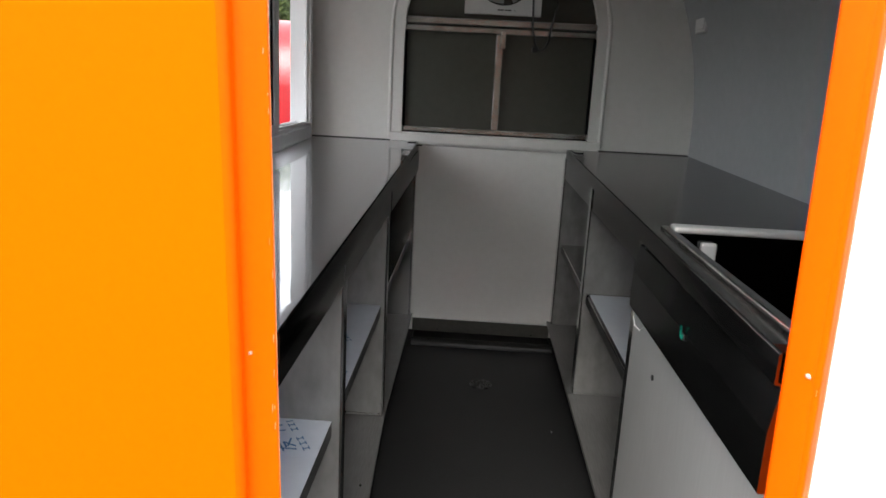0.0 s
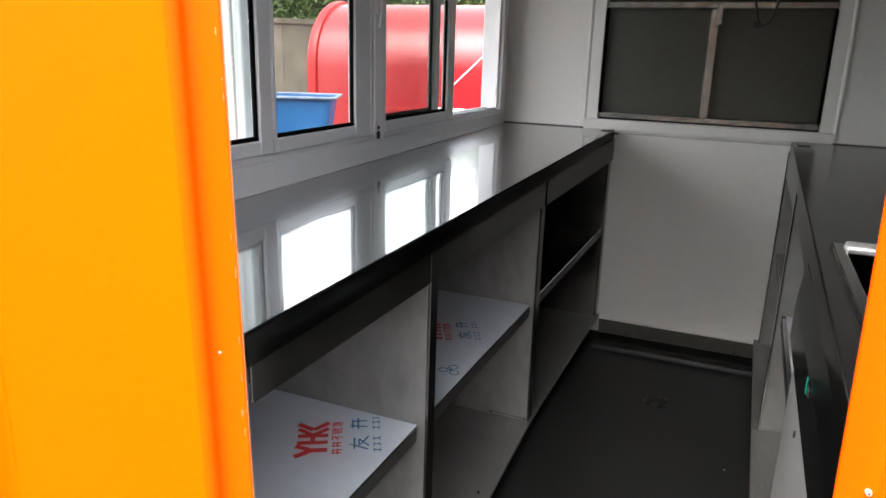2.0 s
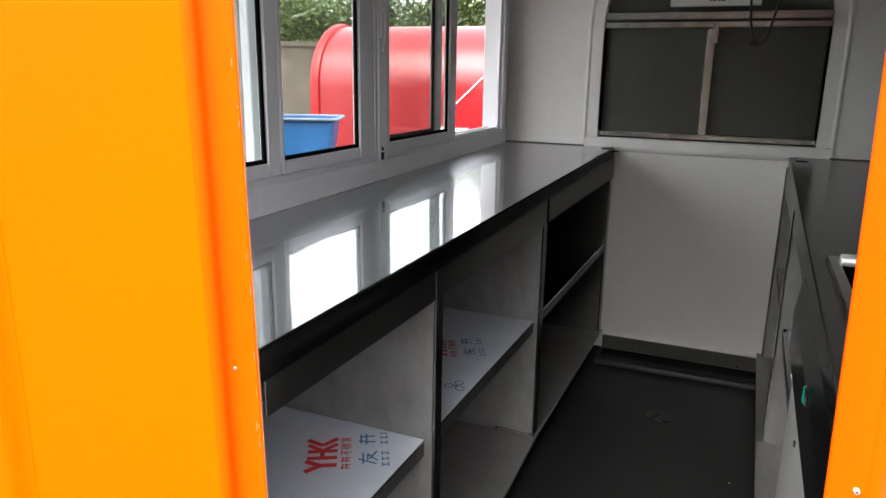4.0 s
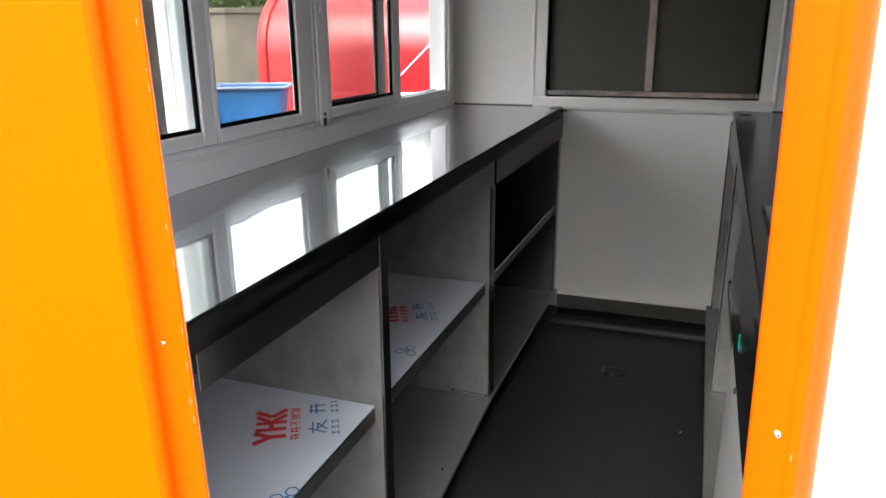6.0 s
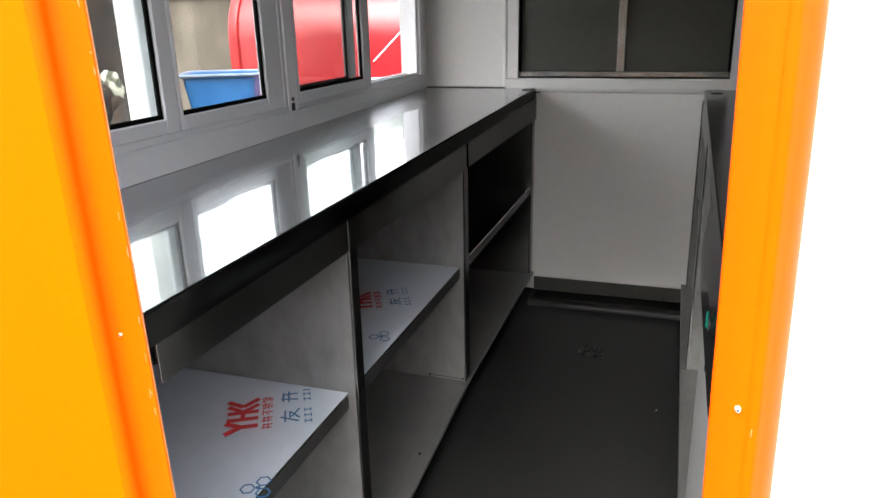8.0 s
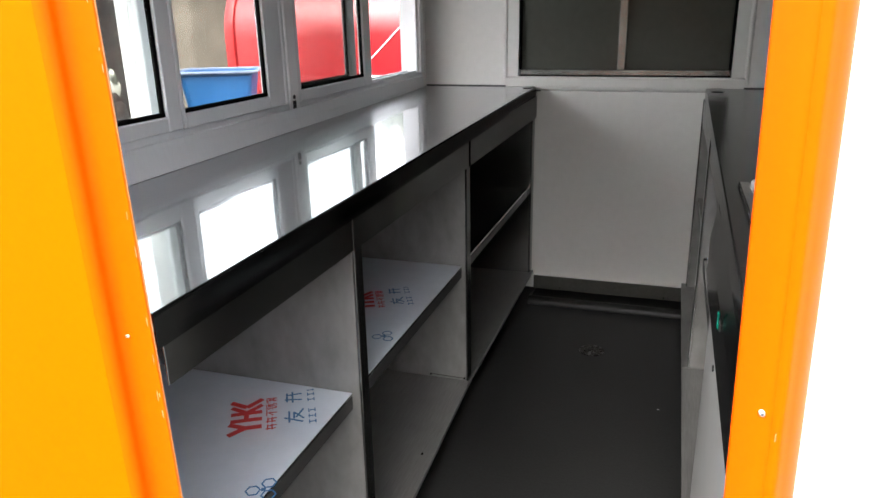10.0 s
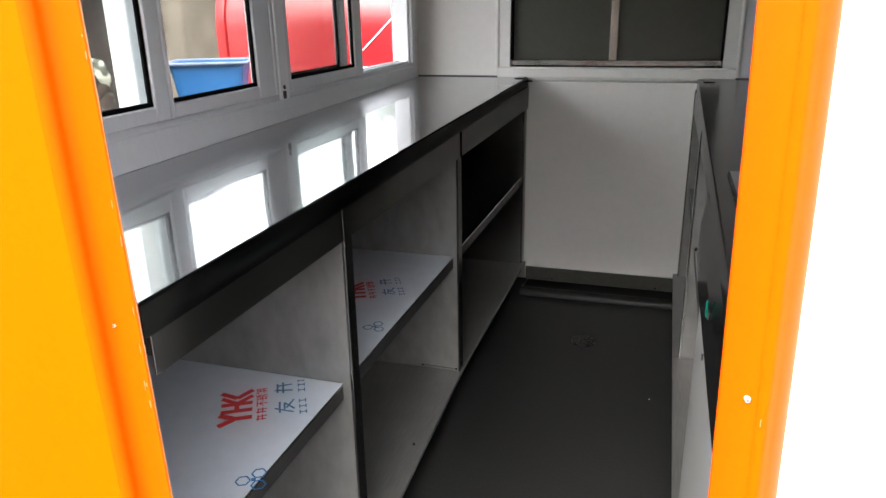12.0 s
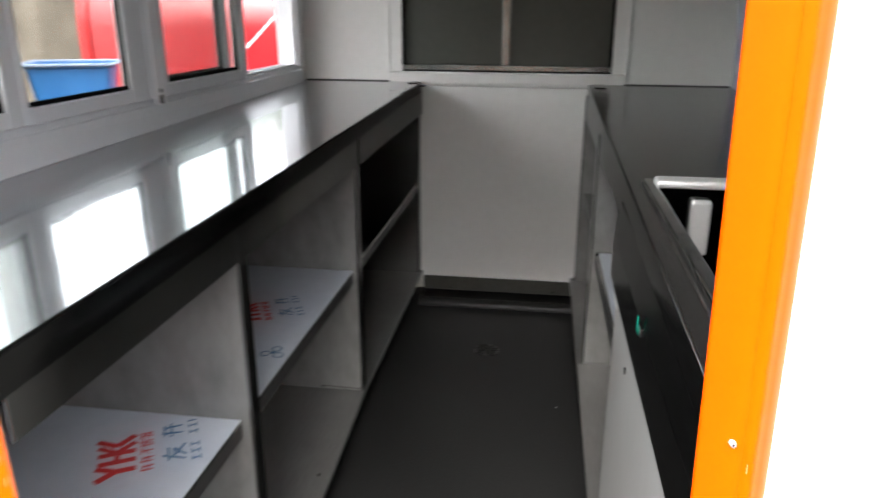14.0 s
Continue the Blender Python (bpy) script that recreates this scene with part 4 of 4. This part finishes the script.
prof = [(rim_x + 0.004, TOP)] + arc(rim_x + r, TOP - r, r, 90, 180, 4) + [(rim_x, 0.860), (rim_x + 0.014, 0.858), (rim_x + 0.014, 0.861), (rim_x + 0.004, 0.864), (rim_x + 0.004, TOP - 0.012)]
extrude_profile(bm, prof, "y", 0.297, YF - 0.006)
for v in bm.verts:
    if v.co.y > 2:
        v.co.x += 0.030
    v.co.z -= FALL * (2.69 - v.co.y)
part("front_edge", bm, APRON, worktop, "folded front edge", smooth=True)
part("sealant", boxes((rim_x + 0.030, XR - 0.003, YF - 0.0055, YF + 0.001, TOP - 0.02, TOP + 0.004)), SEALANT, worktop, "dark grey joint along the wall")
basin = thing("basin", (0.53, 0.67, 0.7), "deep stainless steel basin let into the worktop", "basin")
# bowl in the darkened steel: its dim inside comes from the colour
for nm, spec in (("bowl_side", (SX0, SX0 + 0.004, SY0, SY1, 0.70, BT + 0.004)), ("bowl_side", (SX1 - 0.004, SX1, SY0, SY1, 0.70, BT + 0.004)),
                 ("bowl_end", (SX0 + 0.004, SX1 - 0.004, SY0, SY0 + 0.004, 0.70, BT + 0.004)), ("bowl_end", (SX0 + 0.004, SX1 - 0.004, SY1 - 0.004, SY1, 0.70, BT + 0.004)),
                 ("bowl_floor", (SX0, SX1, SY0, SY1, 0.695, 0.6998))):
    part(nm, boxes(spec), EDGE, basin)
part("rim", boxes((SX0 - 0.014, SX0 + 0.006, SY0 - 0.012, SY1 + 0.03, BT + 0.001, BT + 0.010), (SX1 - 0.006, SX1 + 0.014, SY0 - 0.012, SY1 + 0.03, BT + 0.001, BT + 0.010),
                  (SX0 + 0.006, SX1 - 0.006, SY0 - 0.012, SY0 + 0.012, BT + 0.001, BT + 0.010), bevel=0.003, seg=2), CHROME, basin, "bright folded rim")
# paler than the other rims: the reflected daylight is in its material
part("far_rim", boxes((SX0 + 0.007, SX1 - 0.007, SY1 - 0.012, SY1 + 0.03, BT + 0.001, BT + 0.016), bevel=0.006, seg=3), SATIN, basin, "far rim, pale to hold its bright reflection", smooth=True)
part("overflow_channel", boxes((0.366, 0.400, SY1 - 0.022, SY1 - 0.0045, 0.775, 0.872), bevel=0.005, seg=2), SATIN, basin, "bright upright channel on the bowl end")

# dark patches laid on where the worktops would mirror the hatch
for x0, x1, y0 in ((-0.432, -0.396, 2.615), (0.300, 0.340, 2.56)):
    solid("corner_plate", boxes((x0, x1, y0, 2.688, TOP + 0.0003, TOP + 0.0022), bevel=0.0008), EDGE, "dark patch standing for the hatch's reflection at the far worktop corner", "plate", group="corner plates")

# floor drain
dr = thing("floor_drain", (-0.053, 2.109, 0), "small round steel floor drain with holes", "drain")
bm = bmesh.new()
disc(bm, (-0.053, 2.109, 0.002), (0, 0, 1), 0.045, 0.004, 28)
part("plate", bm, DARK_STEEL, dr)
for rr, n in ((0.012, 5), (0.024, 9), (0.035, 13)):
    for k in range(n):
        a = 2 * math.pi * k / n
        bm = bmesh.new()
        disc(bm, (-0.053 + rr * math.cos(a), 2.109 + rr * math.sin(a), 0.0046), (0, 0, 1), 0.0042, 0.0015, 8)
        part("hole", bm, EDGE, dr)

# a crumb of white packing on the floor
bm = bmesh.new()
bmesh.ops.create_icosphere(bm, subdivisions=1, radius=0.0022)
for v in bm.verts:
    v.co = Vector((v.co.x * 1.5 + 0.194, v.co.y + 1.747, v.co.z * 0.6 + 0.0013))
solid("packing_crumb", bm, PLASTIC, "tiny white packing crumb on the black floor", "crumb")

# wall box and hood
sb = thing("socket_box", (0.8, 2.55, 1.47), "white plastic switch box on the side wall", "switch box")
bm = boxes((0.755, 0.80, 2.46, 2.60, 1.42, 1.53), bevel=0.006, seg=2)
part("case", bm, PLASTIC, sb)
part("cover", boxes((0.750, 0.7555, 2.475, 2.585, 1.433, 1.517), bevel=0.002), PLASTIC, sb)
hood = thing("extractor_hood", (0.6, 1.7, 1.64), "dark steel extractor hood under the ceiling", "hood")
bm = bmesh.new()
extrude_profile(bm, [(0.42, 1.64), (0.70, 1.64), (0.62, 1.80), (0.50, 1.92), (0.42, 1.74)], "y", 0.9, 2.68)
part("canopy", bm, DARK_STEEL, hood)
part("lip", boxes((0.412, 0.43, 0.9, 2.68, 1.63, 1.655), bevel=0.002), DARK_STEEL, hood)


# ---- outside ----
bm = boxes((-400, 400, -400, 400, GZ - 0.5, GZ))
solid("ground", bm, GROUND, "dusty grey concrete yard", "ground", kind="structure")

# added out of view; its height keeps low sky out of the trailer
bm = boxes((-11, 11, -5.6, -5.3, GZ, 2.5), (-11, 11, -5.65, -5.25, 2.5002, 2.6), bevel=0.02)
solid("wall_yard_south", bm, CONCRETE, "unseen concrete wall, added to block low skylight from the doorway", "wall", kind="structure")

D = Vector((0.93, 0.37, 0)).normalized()     # along the yard wall
Nn = Vector((0.37, -0.93, 0)).normalized()   # towards our trailer


def red_trailer():
    L, W, z0, zs, zt = 4.6, 1.55, -0.12, 0.98, 1.77
    t = thing("food_trailer", (0, 0, GZ), "shiny red round-roofed food trailer parked by the wall", "trailer")
    def prof(gr):
        w = W / 2 + gr
        pts = [(-w, z0), (-w, zs)]
        pts += [(-w * math.cos(a), zs + (zt - zs + gr) * math.sin(a)) for a in [math.pi * k / 24 for k in range(1, 24)]]
        return pts + [(w, zs), (w, z0)]
    bm = bmesh.new()
    extrude_profile(bm, prof(0), "x", 0.0, L)
    part("body", bm, RED, t, smooth=True)
    for x in (0.0, L - 0.16):
        bm = bmesh.new()
        rings = []
        for dx, gr in ((0.0, -0.03), (0.03, 0.03), (0.08, 0.045), (0.14, 0.03), (0.16, -0.03)):
            rings.append([bm.verts.new((x + dx, y, z)) for y, z in prof(gr)])
        for a, b in zip(rings, rings[1:]):
            for i in range(len(a) - 1):
                bm.faces.new((a[i], a[i + 1], b[i + 1], b[i]))
        part("end_rim", bm, RED_RIM, t, "paler red rounded end rim", smooth=True)
    bm = bmesh.new()
    tube(bm, [(1.95, -W / 2 - 0.008, 0.72), (2.40, -W / 2 - 0.008, 1.142)], 0.008, 6)
    part("prop_rod", bm, ALU_BRIGHTENED, t, "pale prop rod across the side")
    part("step_board", boxes((1.80, 2.23, -W / 2 - 0.10, -W / 2 - 0.001, 0.42, 0.53), bevel=0.01), WHITE_DOOR, t)
    part("chassis", boxes((0.1, L - 0.1, -0.7, 0.7, z0 - 0.1, z0 - 0.01), bevel=0.01), BLACK, t)
    for y in (-0.8, 0.8):
        bm = bmesh.new()
        disc(bm, (2.1, y, GZ + 0.26), (0, 1, 0), 0.26, 0.16, 28)
        wh = part("wheel", bm, TYRE, t)
        bm = bmesh.new()
        disc(bm, (2.1, y, GZ + 0.26), (0, 1, 0), 0.15, 0.165, 20)
        part("rim", bm, STEEL, wh)
    m = Matrix.Identity(4)
    dt = Vector((0.99, 0.03, 0)).normalized()
    nt_ = Vector((-dt.y, dt.x, 0))
    m.col[0][:3], m.col[1][:3] = dt, nt_
    m.translation = Vector((-5.27, 7.70, 0)) + nt_ * (W / 2)
    for o in t.children:
        o.matrix_parent_inverse = Matrix.Identity(4)
    for o in t.children_recursive:
        o.matrix_parent_inverse = Matrix.Identity(4)
    t.matrix_basis = m
    return t


red_trailer()

# blue tub
tub = thing("waste_bin", (-3.80, 5.39, GZ), "open blue plastic waste bin with a broad rim", "bin")
bm = bmesh.new()
def ring_pts(hw, hd, z):
    r_ = 0.06
    pts = []
    for cx, cy, a0 in ((hw - r_, hd - r_, 0), (-hw + r_, hd - r_, 90), (-hw + r_, -hd + r_, 180), (hw - r_, -hd + r_, 270)):
        for k in range(4):
            a = radians(a0 + 30 * k)
            pts.append((cx + r_ * math.cos(a), cy + r_ * math.sin(a), z))
    return pts
tub_turn = Matrix.Translation((-3.80, 5.39, 0)) @ Matrix.Rotation(radians(24), 4, "Z")
levels = [(0.235, 0.20, GZ), (0.272, 0.235, 0.66), (0.278, 0.24, 0.715), (0.335, 0.27, 0.735), (0.345, 0.275, 0.752), (0.322, 0.252, 0.752), (0.24, 0.20, 0.2)]
rings = [[bm.verts.new(tub_turn @ Vector(p)) for p in ring_pts(*l)] for l in levels]
for a, b in zip(rings, rings[1:]):
    for k in range(16):
        bm.faces.new((a[k], a[(k + 1) % 16], b[(k + 1) % 16], b[k]))
bm.faces.new(rings[0][::-1])
bm.faces.new(rings[-1])
part("body", bm, BLUE, tub)
bm = bmesh.new()
tube(bm, [tub_turn @ Vector(p) for p in ring_pts(0.352, 0.282, 0.755)] + [tub_turn @ Vector(ring_pts(0.352, 0.282, 0.755)[0])], 0.014, 8)
part("rim", bm, BLUE_WORN, tub, "scuffed greyish rim", smooth=True)

# yard wall
bm = bmesh.new()
o = Vector((-6.1, 10.2, 0))
a, b = o - D * 9, o + D * 16
vs = [p - Nn * s for s in (0.0, 0.25) for p in (a, b)]
lo = [bm.verts.new((p.x, p.y, GZ)) for p in vs]
hi = [bm.verts.new((p.x, p.y, 1.56)) for p in vs]
for i, j in ((0, 1), (1, 3), (3, 2), (2, 0)):
    bm.faces.new((lo[i], lo[j], hi[j], hi[i]))
bm.faces.new((hi[0], hi[1], hi[3], hi[2]))
yard = solid("wall_yard", bm, CONCRETE, "weathered streaky concrete yard wall", "wall", kind="structure")
bm = bmesh.new()
vs = [p + Nn * 0.03 - Nn * s for s in (0.0, 0.31) for p in (a, b)]
lo = [bm.verts.new((p.x, p.y, 1.56)) for p in vs]
hi = [bm.verts.new((p.x, p.y, 1.64)) for p in vs]
for i, j in ((0, 1), (1, 3), (3, 2), (2, 0)):
    bm.faces.new((lo[i], lo[j], hi[j], hi[i]))
bm.faces.new((hi[0], hi[1], hi[3], hi[2]))
bm.faces.new(lo)
part("coping", bm, CONCRETE, yard)


# bushes behind the wall
def tree(at, height, width, seed, n=15000):
    rg = random.Random(seed)
    t = thing("tree", (at.x, at.y, GZ), "leafy green bushy tree behind the yard wall", "tree", group="trees behind the wall")
    bm = bmesh.new()
    base = Vector((at.x, at.y, GZ))
    trunk_top = base + Vector((rg.uniform(-0.2, 0.2), rg.uniform(-0.2, 0.2), height * 0.5))
    tube(bm, [base, base.lerp(trunk_top, 0.5), trunk_top], [0.11, 0.085, 0.06], 8)
    tips = []
    for k in range(9):
        a = rg.uniform(0, 6.28)
        tip = base + Vector((math.cos(a) * width * rg.uniform(0.2, 0.45), math.sin(a) * width * rg.uniform(0.2, 0.45), height * rg.uniform(0.45, 0.95)))
        mid = trunk_top.lerp(tip, 0.5) + Vector((0, 0, rg.uniform(-0.1, 0.2)))
        tube(bm, [trunk_top - Vector((0, 0, 0.3)), mid, tip], [0.045, 0.03, 0.012], 6)
        tips += [tip, mid]
    part("trunk", bm, BARK, t)
    for k in range(90):
        a = rg.uniform(0, 6.28)
        rr = width * 0.5 * math.sqrt(rg.random())
        tips.append(base + Vector((math.cos(a) * rr, math.sin(a) * rr, height * rg.uniform(0.35, 1.0) * (1 - 0.25 * (rr / width * 2) ** 2))))
    verts, faces = [], []
    for k in range(n):
        c = rg.choice(tips)
        p = c + Vector((rg.gauss(0, 0.22), rg.gauss(0, 0.22), rg.gauss(0, 0.13)))
        s = rg.uniform(0.028, 0.072)
        q = Euler((rg.uniform(-1, 1), rg.uniform(-1, 1), rg.uniform(0, 6.28))).to_matrix()
        i = len(verts)
        for x, y, z in ((-1.3, 0, 0), (0, -0.5, 0.15), (1.3, 0, -0.1), (0, 0.5, 0.15)):
            verts.append(p + q @ Vector((x, y, z)) * s)
        faces.append((i, i + 1, i + 2, i + 3))
    me = bpy.data.meshes.new("crown")
    me.from_pydata(verts, [], faces)
    me.materials.append(LEAF)
    cr = new("crown", me)
    cr.parent = t
    cr.matrix_parent_inverse = t.matrix_basis.inverted()
    return t


for k in range(9):
    rg = random.Random(40 + k)
    tree(o + D * (-6.0 + 1.75 * k) - Nn * (2.35 + rg.uniform(0, 0.7)), rg.uniform(3.35, 3.6) + (0.45 if k in (5, 6) else 0.0), 3.0, 70 + k)

# white awning post outside the window
ap = thing("awning_post", (-1.11, 1.16, GZ), "white square awning post outside the window", "post")
part("shaft", boxes((-1.10, -1.06, 1.11, 1.18, GZ + 0.01, 2.1), bevel=0.006, seg=2), WHITE_DOOR, ap)
part("foot", boxes((-1.19, -1.03, 1.09, 1.23, GZ, GZ + 0.012), bevel=0.002), STEEL, ap)

# dark stack with scrap
stack = thing("material_stack", (-4.2, 3.0, GZ), "dark weathered stack of yard material", "stack")
rg = random.Random(11)
bm = bmesh.new()
rows_, cols_ = 26, 36
front = []
for r_ in range(rows_ + 1):      # lumpy, leaning face with a ragged top
    line = []
    for c_ in range(cols_ + 1):
        y = 2.2 + 3.05 * c_ / cols_
        top = 1.99 + 0.12 * noise.noise(Vector((y * 2.1, 4.0, 0)))
        z = GZ + (top - GZ) * r_ / rows_
        x = -4.32 - 0.10 * r_ / rows_ + 0.09 * noise.noise(Vector((2.3, y * 2.4, z * 2.4))) + 0.05 * noise.noise(Vector((7.1, y * 7, z * 7)))
        line.append(bm.verts.new((x, y, z)))
    front.append(line)
for a, b in zip(front, front[1:]):
    for c_ in range(cols_):
        bm.faces.new((a[c_], a[c_ + 1], b[c_ + 1], b[c_]))
ex = bmesh.ops.extrude_face_region(bm, geom=bm.faces[:])
for g in ex["geom"]:
    if isinstance(g, bmesh.types.BMVert):
        g.co.x -= 0.7
part("heap", bm, SOIL, stack, smooth=True)
part("block", boxes((-4.0, -3.45, 3.4, 4.2, GZ, 0.12), bevel=0.04, seg=2), SOIL, stack)
part("block", boxes((-3.95, -3.5, 3.45, 4.18, 0.12, 0.50), bevel=0.05, seg=2), SOIL, stack)
for k in range(13):
    c = Vector((-3.72 + rg.uniform(-0.18, 0.18), 3.84 + rg.uniform(-0.30, 0.30), 0.495))
    sc = thing("scrap_piece", c, "cream and olive crumpled scrap cloth" if k % 3 else "dark crumpled scrap piece on the stack", "scrap", group="yard scrap")
    bm = bmesh.new()
    bmesh.ops.create_icosphere(bm, subdivisions=3, radius=rg.uniform(0.06, 0.10))
    turn = Euler((rg.uniform(0, 3), rg.uniform(0, 3), rg.uniform(0, 3))).to_matrix()
    for v in bm.verts:
        v.co *= 1 + 0.55 * noise.noise(v.co * 11 + Vector((k * 3.1, 0, 0))) + 0.25 * noise.noise(v.co * 34 + Vector((k * 1.7, 5, 0)))
        v.co = turn @ Vector((v.co.x * 1.4, v.co.y, v.co.z * 0.45))
    low = min(v.co.z for v in bm.verts)
    for v in bm.verts:
        v.co += c + Vector((0, 0, -low + 0.06 * (k % 3)))
    part("lump", bm, SCRAP if k % 3 else SOIL, sc, smooth=True)
